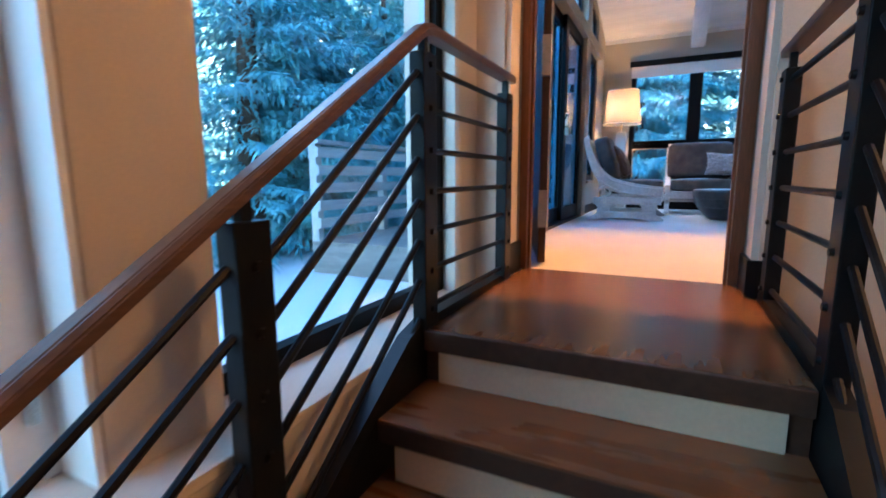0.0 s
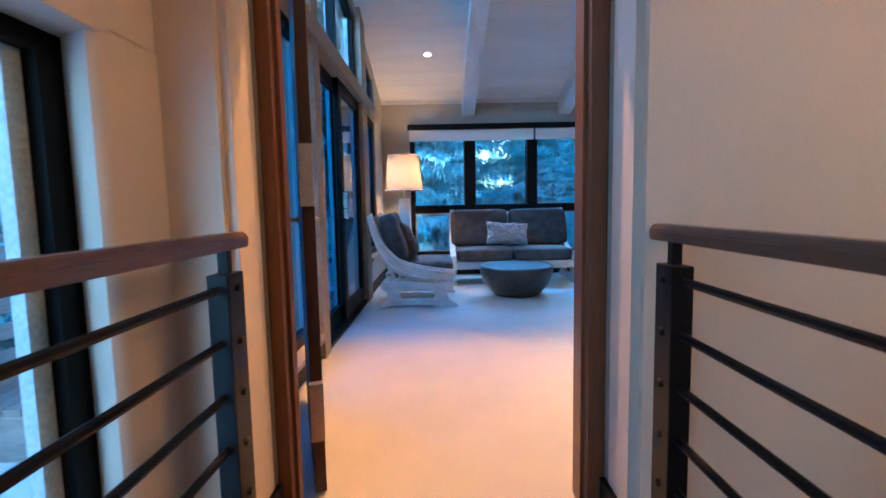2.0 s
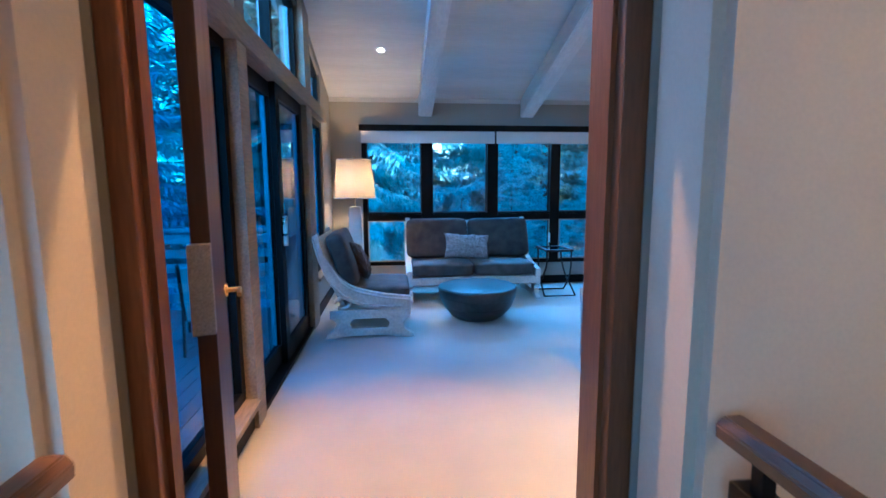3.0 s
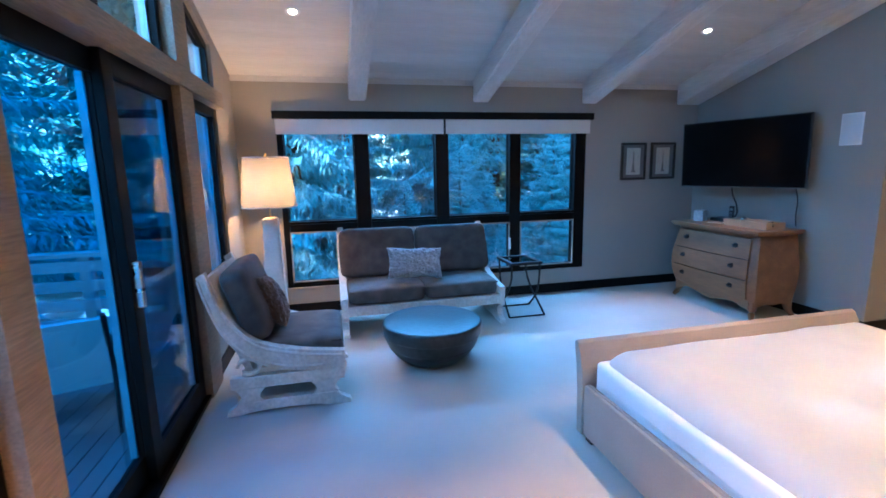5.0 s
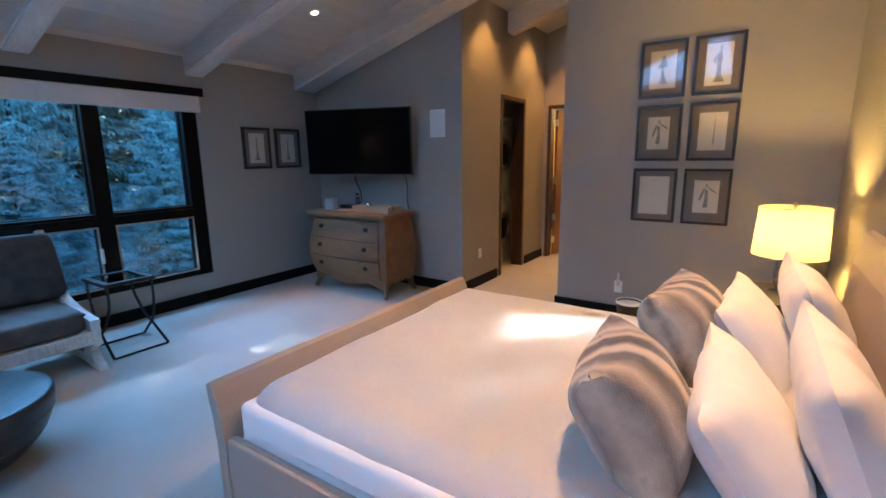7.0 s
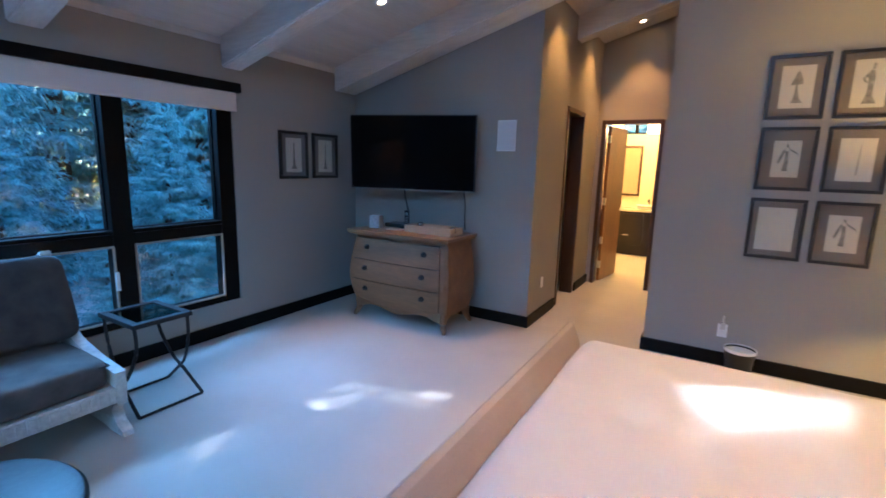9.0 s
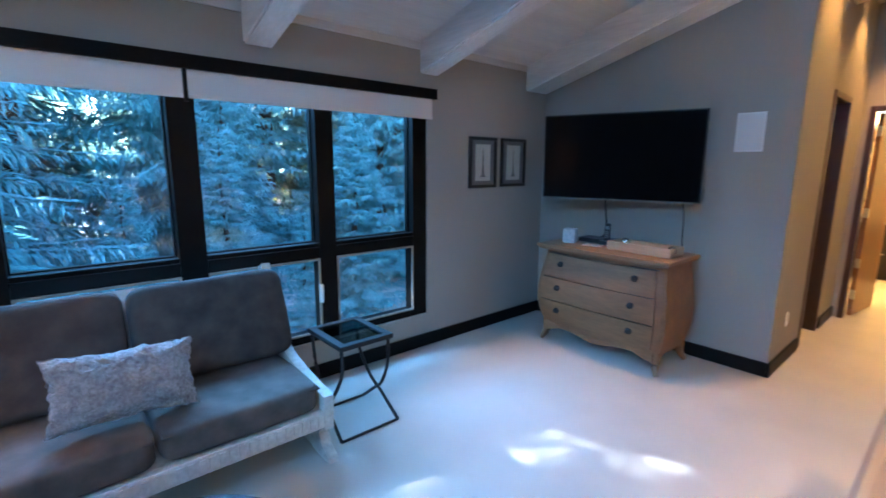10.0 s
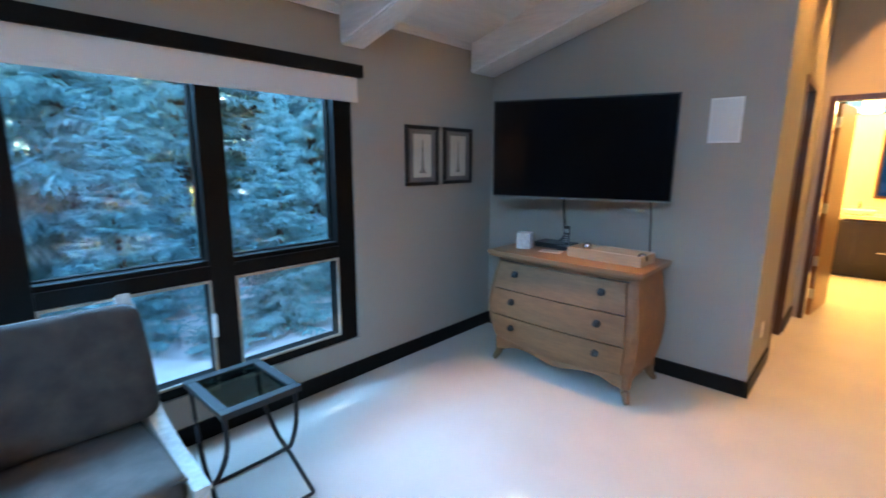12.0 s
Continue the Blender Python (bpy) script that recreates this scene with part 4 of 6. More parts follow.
M_TV.node_tree.nodes["Principled BSDF"].inputs["Specular IOR Level"].default_value = 0.06
M_TVBODY = surf("black plastic", (0.010, 0.010, 0.010), (0.016, 0.016, 0.016), 6, 0.4, 0.05, 120)
M_SILVERTRIM = surf("dark silver trim", (0.22, 0.21, 0.20), (0.28, 0.27, 0.26), 6, 0.35, 0.02, 120, metal=0.9)
M_GRILLE = surf("white speaker grille", (0.62, 0.62, 0.61), (0.68, 0.68, 0.67), 5, 0.6, 0.4, 500, fine=0.06)
M_FRAMEBLK = surf("black picture frame", (0.012, 0.010, 0.009), (0.022, 0.018, 0.016), 6, 0.35, 0.08, 60)
M_MATTAN = surf("taupe picture mat", (0.20, 0.165, 0.145), (0.23, 0.19, 0.17), 5, 0.9, 0.1, 300, fine=0.04)
M_PAPER = surf("aged cream paper", (0.62, 0.57, 0.48), (0.68, 0.63, 0.54), 6, 0.9, 0.03, 200, fine=0.04)
M_INK = surf("grey ink wash", (0.20, 0.185, 0.165), (0.38, 0.35, 0.31), 30, 0.9, 0.0, 90, fine=0.3)
M_LEATHER = surf("beige bed leather", (0.33, 0.28, 0.235), (0.39, 0.33, 0.28), 3, 0.5, 0.12, 140, fine=0.06)
M_LINEN = surf("white cotton bedding", (0.82, 0.81, 0.80), (0.86, 0.85, 0.84), 3, 0.85, 0.12, 420, fine=0.02)
M_SHADE = lampshade("linen lamp shade", (0.18, 0.162, 0.14))
M_SHADE2 = lampshade("cream drum shade", (0.21, 0.19, 0.155))
M_COLUMN = surf("pale limed lamp column", (0.52, 0.46, 0.37), (0.60, 0.54, 0.45), 5, 0.6, 0.2, 50, fine=0.08)
M_MERCURY = surf("mercury glass", (0.55, 0.55, 0.53), (0.72, 0.71, 0.68), 10, 0.12, 0.6, 30, metal=1.0, fine=0.3, dist=0.012)
M_APPLIANCE = surf("white appliance enamel", (0.70, 0.71, 0.71), (0.75, 0.76, 0.76), 4, 0.3, 0.02, 90, fine=0.02)
M_DARKGLASS = surf("smoked door glass", (0.012, 0.012, 0.013), (0.02, 0.02, 0.021), 5, 0.1, 0.0, 60)
M_STONE = surf("cream stone counter", (0.62, 0.54, 0.40), (0.70, 0.62, 0.47), 6, 0.25, 0.05, 60, fine=0.08)
M_ESPRESSO = surf("espresso cabinet wood", (0.012, 0.009, 0.007), (0.022, 0.016, 0.012), 4, 0.4, 0.05, 60)
M_REDOAK = surf("warm stained door", (0.18, 0.075, 0.024), (0.26, 0.115, 0.04), 3, 0.35, 0.08, 30, stretch=(4, 4, 0.4))
m_mirror, mn, ml = nodes_of("mirror")
mn["Principled BSDF"].inputs["Base Color"].default_value = (0.85, 0.86, 0.86, 1)
mn["Principled BSDF"].inputs["Metallic"].default_value = 1.0
mn["Principled BSDF"].inputs["Roughness"].default_value = 0.02


def striped(name):
    """Soft watercolour bands across a faux-fur pillow."""
    m, n, l = nodes_of(name)
    b = n["Principled BSDF"]
    tc, sep, nz, ad, sn, rp, nz2, bp = (n.new(k) for k in ("ShaderNodeTexCoord", "ShaderNodeSeparateXYZ", "ShaderNodeTexNoise", "ShaderNodeMath", "ShaderNodeMath", "ShaderNodeValToRGB", "ShaderNodeTexNoise", "ShaderNodeBump"))
    l.new(tc.outputs["Object"], sep.inputs[0])
    l.new(tc.outputs["Object"], nz.inputs[0])
    nz.inputs["Scale"].default_value, nz.inputs["Detail"].default_value = 6, 4
    ad.operation, ad.inputs[2].default_value = "MULTIPLY_ADD", 0.0
    ad.inputs[1].default_value = 0.10
    l.new(nz.outputs[0], ad.inputs[0])
    l.new(sep.outputs[0], ad.inputs[2])
    sn.operation, sn.inputs[1].default_value = "MULTIPLY_ADD", 3.0
    sn.inputs[2].default_value = 0.40
    l.new(ad.outputs[0], sn.inputs[0])
    fr = n.new("ShaderNodeMath")
    fr.operation = "FRACT"
    l.new(sn.outputs[0], fr.inputs[0])
    l.new(fr.outputs[0], rp.inputs[0])
    els = rp.color_ramp.elements
    els[0].position, els[0].color = 0.0, (0.52, 0.42, 0.31, 1)
    els[1].position, els[1].color = 1.0, (0.55, 0.45, 0.33, 1)
    for pos, c in ((0.18, (0.10, 0.085, 0.075)), (0.27, (0.045, 0.04, 0.037)), (0.36, (0.58, 0.47, 0.35)), (0.45, (0.62, 0.51, 0.38)), (0.54, (0.05, 0.045, 0.042)), (0.66, (0.075, 0.066, 0.06)), (0.74, (0.60, 0.49, 0.36)), (0.86, (0.24, 0.20, 0.16))):
        els.new(pos).color = (*c, 1)
    l.new(rp.outputs[0], b.inputs["Base Color"])
    b.inputs["Roughness"].default_value = 0.9
    b.inputs["Sheen Weight"].default_value = 0.4
    l.new(tc.outputs["Object"], nz2.inputs[0])
    nz2.inputs["Scale"].default_value = 160
    bp.inputs["Strength"].default_value, bp.inputs["Distance"].default_value = 0.5, 0.01
    l.new(nz2.outputs[0], bp.inputs["Height"])
    l.new(bp.outputs[0], b.inputs["Normal"])
    return m


M_STRIPE = striped("striped faux fur")


# ---- soft shapes ----
def cushion(sx, sy, sz, e=0.28, seed=0, wob=0.012, puff=0.0, m=Matrix(), nu=36, nv=20):
    """A stuffed box: superquadric with a crowned top and soft lumps."""
    bm = bmesh.new()
    sg = lambda v, k: math.copysign(abs(v) ** k, v)
    rows = []
    for j in range(nv + 1):
        ph = -math.pi / 2 + math.pi * j / nv
        row = []
        for i in range(nu):
            th = 2 * math.pi * i / nu
            c = sg(math.cos(ph), e)
            p = Vector((sg(math.cos(th), e) * c, sg(math.sin(th), e) * c, sg(math.sin(ph), e * 1.5)))
            if puff:
                p.z *= 1 + puff * (1 - p.x * p.x) * (1 - p.y * p.y)
            q = Vector((p.x * sx / 2, p.y * sy / 2, p.z * sz / 2))
            q += noise.noise_vector(q * 5 + Vector((seed * 7.1, seed, 0))) * wob
            row.append(bm.verts.new(m @ q))
        rows.append(row)
    for a, b in zip(rows, rows[1:]):
        for i in range(nu):
            bm.faces.new((a[i], a[(i + 1) % nu], b[(i + 1) % nu], b[i]))
    bmesh.ops.remove_doubles(bm, verts=bm.verts, dist=1e-4)
    return bm


def pillow(w, h, t, seed=0, wrinkle=0.012, n=26, ears=0.09, curl=0.0):
    """A standing pillow: w along x, h along z, plump along y, with drawn-out corners."""
    bm = bmesh.new()
    sheets = []
    for s in (-1, 1):
        g = []
        for j in range(n + 1):
            row = []
            for i in range(n + 1):
                u, v = 2 * i / n - 1, 2 * j / n - 1
                x = u * w / 2 * (1 - ears * (1 - v * v))
                z = v * h / 2 * (1 - ears * (1 - u * u))
                f = max(0.0, (1 - abs(u) ** 2.6)) ** 0.5 * max(0.0, (1 - abs(v) ** 2.6)) ** 0.5
                y = s * t / 2 * f
                q = Vector((x, y, z))
                k = noise.noise(Vector((x * 5 + seed * 3.3, s * 2 + seed, z * 5))) + 0.5 * noise.noise(Vector((x * 14, s * 5 + seed, z * 11)))
                q.y += s * k * wrinkle * min(1, f * 2)
                if curl:
                    q += noise.noise_vector(Vector((x * 45, s * 9 + seed, z * 45))) * curl
                q.z += noise.noise(Vector((u * 2 + seed, v, seed))) * 0.012
                row.append(bm.verts.new(q))
            g.append(row)
        sheets.append(g)
    for g in sheets:
        for j in range(n):
            for i in range(n):
                bm.faces.new((g[j][i], g[j][i + 1], g[j + 1][i + 1], g[j + 1][i]))
    bmesh.ops.remove_doubles(bm, verts=bm.verts, dist=1e-4)
    return bm


# ---- seating: loveseat and armchair with swooping carved sides ----
def swoop_seat(name, label, category, width, seats, m, back_mat, seat_mat):
    t = thing(name, label, category, m)
    hw = width / 2
    upper = curve((-0.43, 0.385), (-0.30, 0.40), (-0.11, 0.43), (0.13, 0.505), (0.28, 0.66), (0.36, 0.83), (0.405, 0.985))
    lower = curve((0.455, 0.955), (0.415, 0.78), (0.345, 0.58), (0.22, 0.41), (0.05, 0.315), (-0.15, 0.275), (-0.43, 0.272))
    outline = [(p.x, p.y) for p in upper + lower]
    for s in (-1, 1):
        a, b = sorted((s * hw, s * (hw - 0.06)))
        side = part("side_frame", slab(bmesh.new(), outline, "x", a, b, 0.008), M_WHITEWOOD, t)
        bm = bmesh.new()
        o = s * (hw + 0.003)
        tube(bm, [(o, p.x, p.y - 0.03) for p in upper[2:-2]], 0.010, 6)
        tube(bm, [(o, p.x, p.y + 0.03) for p in lower[3:-3]], 0.010, 6)
        part("moulding", bm, M_WHITEWOOD, side, smooth=True)
        for q in upper[4:-6:2]:
            part("carved_notch", bx(min(o, o + s * 0.004), q.x - 0.006, q.y - 0.075, max(o, o + s * 0.004), q.x + 0.006, q.y - 0.05), M_WHITEWOOD, side)
        # trestle below: foot board, two waisted posts, apron
        foot = [(-0.46, 0.0), (-0.30, 0.0), (-0.24, 0.022), (-0.06, 0.03), (0.0, 0.022), (0.06, 0.03), (0.20, 0.022), (0.26, 0.0), (0.36, 0.0), (0.35, 0.03), (0.29, 0.065), (0.27, 0.095), (-0.36, 0.095), (-0.38, 0.065), (-0.45, 0.03)]
        part("foot_board", slab(bmesh.new(), foot, "x", a, b, 0.005), M_WHITEWOOD, t)
        for y in (-0.29, 0.20):
            post = [(y - 0.085, 0.095), (y + 0.085, 0.095), (y + 0.055, 0.125), (y + 0.065, 0.155), (y + 0.10, 0.185), (y - 0.10, 0.185), (y - 0.065, 0.155), (y - 0.055, 0.125)]
            part("trestle_post", slab(bmesh.new(), post, "x", a, b, 0.004), M_WHITEWOOD, t)
        part("apron", slab(bmesh.new(), [(-0.42, 0.185), (0.32, 0.185), (0.32, 0.268), (-0.42, 0.268)], "x", a, b, 0.006), M_WHITEWOOD, t)
        for k in range(16):
            y = -0.20 + 0.025 * k
            part("carved_notch", bx(min(o, o + s * 0.003), y, 0.212, max(o, o + s * 0.003), y + 0.011, 0.245), M_WHITEWOOD, t)
        scroll = [(s * (hw - 0.03), 0.20 + 0.07 * math.cos(q), 0.33 + 0.055 * math.sin(q)) for q in (math.pi * 2 * k / 14 for k in range(13))]
        part("scroll", tube(bmesh.new(), scroll, 0.018, 8), M_WHITEWOOD, t, smooth=True)
    i = hw - 0.06
    bm = bmesh.new()
    box(bm, -i, -0.425, 0.205, i, -0.385, 0.30, bevel=0.006)
    rail = part("front_rail", bm, M_WHITEWOOD, t)
    n = int(2 * i / 0.045)
    for k in range(n):
        x = -i + (k + 0.2) * 2 * i / n
        part("carved_block", bx(x, -0.433, 0.225, x + 0.028, -0.424, 0.285), M_WHITEWOOD, rail)
    part("seat_deck", bx(-i, -0.385, 0.25, i, 0.25, 0.30), M_WHITEWOOD, t)
    bm = slab(bmesh.new(), [(0.18, 0.30), (0.23, 0.30), (0.442, 0.925), (0.395, 0.945)], "x", -i, i, 0.006)
    part("back_panel", bm, M_WHITEWOOD, t)
    w = 2 * i / seats
    for k in range(seats):
        x = -i + w * (k + 0.5)
        c = Matrix.Translation((x, -0.115, 0.385))
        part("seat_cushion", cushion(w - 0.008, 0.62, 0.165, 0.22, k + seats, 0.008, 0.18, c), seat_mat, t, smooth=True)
        seam = [(x + (w / 2 - 0.016) * sx, y, 0.385 + 0.052) for sx, y in ((-1, 0.18), (-1, -0.41), (1, -0.41), (1, 0.18))]
        part("piping", tube(bmesh.new(), seam, 0.006, 6), back_mat, t, smooth=True)
        c = Matrix.Translation((x + (0.03 if k else -0.03) * (seats - 1), 0.20, 0.72)) @ Matrix.Rotation(radians(-19), 4, "X") @ Matrix.Rotation(radians(90), 4, "X")
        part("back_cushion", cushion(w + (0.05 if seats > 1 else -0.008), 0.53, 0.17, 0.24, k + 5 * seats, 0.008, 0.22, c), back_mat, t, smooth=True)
    return t


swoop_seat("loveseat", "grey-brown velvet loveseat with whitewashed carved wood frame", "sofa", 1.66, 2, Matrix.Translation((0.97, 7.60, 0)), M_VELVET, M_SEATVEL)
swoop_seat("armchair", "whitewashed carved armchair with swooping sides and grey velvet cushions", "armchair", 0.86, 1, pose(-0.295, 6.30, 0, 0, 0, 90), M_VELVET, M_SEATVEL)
tagged(part("throw_pillow", pillow(0.58, 0.32, 0.15, 4, 0.010, n=60, curl=0.012), M_FURGREY, smooth=True, loc=pose(0.90, 7.40, 0.655, -20, 4, 3)), "grey curly fleece lumbar pillow lying on the loveseat", "pillow")
tagged(part("throw_pillow", pillow(0.46, 0.40, 0.17, 9, 0.010, n=60, curl=0.012), M_FURBROWN, smooth=True, loc=pose(-0.37, 6.34, 0.665, -24, 8, 96)), "brown curly fleece pillow leaning in the armchair", "pillow")

# bowl-shaped drum table
bowl = thing("coffee_table", "round pewter drum coffee table shaped like a bowl", "table", Matrix.Translation((0.87, 6.46, 0)))
prof = [(0.21, 0.0), (0.235, 0.008), (0.29, 0.05), (0.345, 0.11), (0.385, 0.18), (0.41, 0.25), (0.42, 0.31), (0.42, 0.335), (0.413, 0.345), (0.405, 0.347)]
part("bowl", lathe(bmesh.new(), prof, 56), M_PEWTER, bowl, smooth=True)
part("tabletop", lathe(bmesh.new(), [(0.0001, 0.352), (0.38, 0.352), (0.404, 0.349), (0.404, 0.335)], 56), M_PEWTER, bowl, smooth=True)
for z, r in ((0.14, 0.366), (0.24, 0.4085)):
    part("band", lathe(bmesh.new(), [(r, z), (r + 0.003, z + 0.004), (r + 0.002, z + 0.009)], 56), M_PEWTER, bowl, smooth=True)

# iron side table with inset glass
st = thing("side_table", "small dark iron side table with inset glass top", "table")
tx0, tx1, ty0, ty1, tz = 1.885, 2.245, 7.235, 7.665, 0.61
for a, b, c, d in ((tx0, ty0, tx1, ty0 + 0.045), (tx0, ty1 - 0.045, tx1, ty1), (tx0, ty0 + 0.045, tx0 + 0.045, ty1 - 0.045), (tx1 - 0.045, ty0 + 0.045, tx1, ty1 - 0.045)):
    part("top_frame", bx(a, b, tz - 0.03, c, d, tz, bevel=0.004), M_IRON, st)
part("glass_top", bx(tx0 + 0.04, ty0 + 0.04, tz - 0.014, tx1 - 0.04, ty1 - 0.04, tz - 0.006), glass_sheet("table glass", (0.45, 0.55, 0.56)), st, "inset clear glass")
for x, xf in ((tx0 + 0.02, 1.885), (tx1 - 0.02, 2.29)):
    for ya, yb in ((ty0 + 0.03, 7.68), (ty1 - 0.03, 7.262)):
        mid = (ya + yb) / 2
        pts = curve((x, ya, tz - 0.03), (x + 0.004, ya * 0.97 + yb * 0.03, 0.42), (x + (xf - x) * 0.4, ya * 0.72 + yb * 0.28, 0.24), (x + (xf - x) * 0.7, yb * 0.55 + ya * 0.45, 0.15), (xf, yb, 0.011), n=6)
        part("leg", tube(bmesh.new(), pts, 0.011, 8), M_IRON, st, smooth=True)
for p, q in (((1.885, 7.262, 0.011), (2.29, 7.262, 0.011)), ((1.885, 7.68, 0.011), (2.29, 7.68, 0.011))):
    part("stretcher", rod(bmesh.new(), p, q, 0.009, seg=8), M_IRON, st, smooth=True)

# ---- bombe dresser ----
dr = thing("dresser", "weathered oak bombe dresser with three drawers and round pulls", "dresser", pose(4.44, 7.005, 0))
DW, DD = 1.07, 0.50


def swell(z):
    f = (z - 0.16) / 0.74
    return 0.008 + 0.075 * max(0.0, math.sin(math.pi * min(max(f, 0), 1) ** 0.80)) ** 1.25 if 0 <= f <= 1 else 0.008


bm = bmesh.new()
rings = []
for k in range(15):
    z = 0.16 + 0.74 * k / 14
    s = swell(z)
    x0, x1, y0, y1 = -DD / 2 - s * 0.9, DD / 2 - 0.02, -DW / 2 - s * 0.75, DW / 2 + s * 0.75
    c = 0.035
    ring = [(x0 + c, y0), (x1, y0), (x1, y1), (x0 + c, y1), (x0, y1 - c), (x0 - 0.014, DW * 0.25), (x0 - 0.02, 0), (x0 - 0.014, -DW * 0.25), (x0, y0 + c)]
    rings.append([bm.verts.new((x, y, z)) for x, y in ring])
for a, b in zip(rings, rings[1:]):
    for i in range(9):
        bm.faces.new((a[i], a[(i + 1) % 9], b[(i + 1) % 9], b[i]))
bm.faces.new(rings[0])
bm.faces.new(rings[-1])
part("body", bm, M_OAK, dr, smooth=True)
top = [(-0.325, -0.60), (0.25, -0.60), (0.25, 0.60), (-0.325, 0.60), (-0.345, 0.30), (-0.35, 0.0), (-0.345, -0.30)]
part("top_board", slab(bmesh.new(), top, "z", 0.90, 0.93, 0.008), M_OAKTOP, dr)
part("top_moulding", slab(bmesh.new(), [(x * 0.965, y * 0.975) for x, y in top], "z", 0.882, 0.90, 0.005), M_OAK, dr)
for z0, z1 in ((0.225, 0.425), (0.435, 0.635), (0.645, 0.845)):
    bm = bmesh.new()
    g = []
    for j in range(7):
        z = z0 + (z1 - z0) * j / 6
        s = swell(z)
        hy = DW / 2 - 0.055 + s * 0.55
        row = []
        for i in range(13):
            v = -1 + 2 * i / 12
            x = -DD / 2 - s * 0.9 - 0.014 - 0.020 * (1 - v * v) - 0.006
            row.append((x, v * hy, z))
        g.append(row)
    front = [[bm.verts.new(p) for p in r] for r in g]
    back = [[bm.verts.new((p[0] + 0.03, p[1], p[2])) for p in r] for r in g]
    for j in range(6):
        for i in range(12):
            bm.faces.new((front[j][i], front[j][i + 1], front[j + 1][i + 1], front[j + 1][i]))
    rim = lambda h: h[0] + [r[-1] for r in h[1:-1]] + h[-1][::-1] + [r[0] for r in h[1:-1]][::-1]
    fr, bk = rim(front), rim(back)
    for i in range(len(fr)):
        bm.faces.new((fr[i], fr[(i + 1) % len(fr)], bk[(i + 1) % len(fr)], bk[i]))
    d = part("drawer", bm, M_OAK, dr, smooth=True)
    for y in (-0.34, 0.34):
        z = (z0 + z1) / 2 + 0.02
        x = -DD / 2 - swell(z) * 0.9 - 0.033
        kn = Matrix.Translation((x, y, z)) @ Matrix.Rotation(radians(-90), 4, "Y")
        part("pull", lathe(bmesh.new(), [(0.026, -0.004), (0.027, 0.003), (0.018, 0.006), (0.009, 0.010), (0.009, 0.016), (0.017, 0.022), (0.018, 0.029), (0.010, 0.034), (0.0001, 0.035)], 18, kn), M_IRON, d, "dark iron round pull", smooth=True)
    part("drawer_gap", bx(-DD / 2 - swell(z1) * 0.9 - 0.012, -DW / 2 + 0.03, z1 + 0.002, -DD / 2, DW / 2 - 0.03, z1 + 0.008), M_ESPRESSO, dr)
for sx, sy in ((-1, -1), (-1, 1), (1, -1), (1, 1)):
    bx0, by0 = sx * (DD / 2 - 0.03), sy * (DW / 2 - 0.025)
    pts = curve((bx0 * 0.98, by0 * 0.98, 0.24), (bx0 * 1.0, by0 * 1.0, 0.15), (bx0 + sx * 0.012, by0 + sy * 0.010, 0.08), (bx0 + sx * 0.045, by0 + sy * 0.040, 0.012), n=5)
    part("leg", tube(bmesh.new(), pts, [0.058 - 0.038 * i / (len(pts) - 1) for i in range(len(pts))], 8), M_OAK, dr, smooth=True)
ap = [(-DW / 2 + 0.02, 0.215), (-DW / 2 + 0.02, 0.115)] + [(p.x, p.y) for p in curve((-0.44, 0.125), (-0.33, 0.16), (-0.2, 0.15), (-0.08, 0.125), (0, 0.115), (0.08, 0.125), (0.2, 0.15), (0.33, 0.16), (0.44, 0.125), n=4)] + [(DW / 2 - 0.02, 0.115), (DW / 2 - 0.02, 0.215)]
part("apron", slab(bmesh.new(), ap, "x", -DD / 2 - 0.028, -DD / 2 + 0.005, 0.003), M_OAK, dr)
for s in (-1, 1):
    ap2 = [(-DD / 2, 0.20), (-DD / 2, 0.13), (-0.1, 0.165), (0, 0.15), (0.1, 0.165), (DD / 2 - 0.03, 0.13), (DD / 2 - 0.03, 0.20)]
    a, b = sorted((s * (DW / 2 + 0.008), s * (DW / 2 - 0.015)))
    part("side_apron", slab(bmesh.new(), ap2, "y", a, b, 0.003), M_OAK, dr)

# on the dresser
DT = 0.931
tagged(part("tissue_box", bx(-0.055, -0.055, 0, 0.055, 0.055, 0.125, bevel=0.006), surf("marbled tissue box", (0.42, 0.44, 0.45), (0.66, 0.67, 0.66), 22, 0.5, 0.05, 60, fine=0.1), loc=pose(4.36, 7.42, DT, 0, 0, 20)), "marbled white cube tissue box on the dresser", "tissue box")
ph = thing("telephone", "black cordless telephone standing in its base", "telephone", pose(4.52, 7.14, DT, 0, 0, 15))
part("base", bx(-0.06, -0.06, 0, 0.06, 0.06, 0.035, bevel=0.01), M_TVBODY, ph)
part("handset", bx(-0.014, -0.025, 0.03, 0.014, 0.025, 0.19, bevel=0.008), M_TVBODY, ph)
part("screen", bx(-0.0165, -0.017, 0.135, -0.0135, 0.017, 0.165), surf("grey display", (0.20, 0.22, 0.22), (0.24, 0.26, 0.26), 5, 0.3, 0.0), ph, "grey display")
for k in range(4):
    part("key_row", bx(-0.0165, -0.016, 0.06 + 0.017 * k, -0.0135, 0.016, 0.069 + 0.017 * k), M_SILVERTRIM, ph)
tagged(part("cable_box", bx(-0.09, -0.15, 0, 0.09, 0.15, 0.04, bevel=0.006), M_TVBODY, loc=pose(4.58, 7.26, DT, 0, 0, 2)), "flat black cable box on the dresser", "cable box")
tagged(part("notepad", bx(-0.05, -0.08, 0, 0.05, 0.08, 0.006), M_PAPER, loc=pose(4.36, 7.18, DT, 0, 0, 12)), "white notepad lying on the dresser", "notepad")
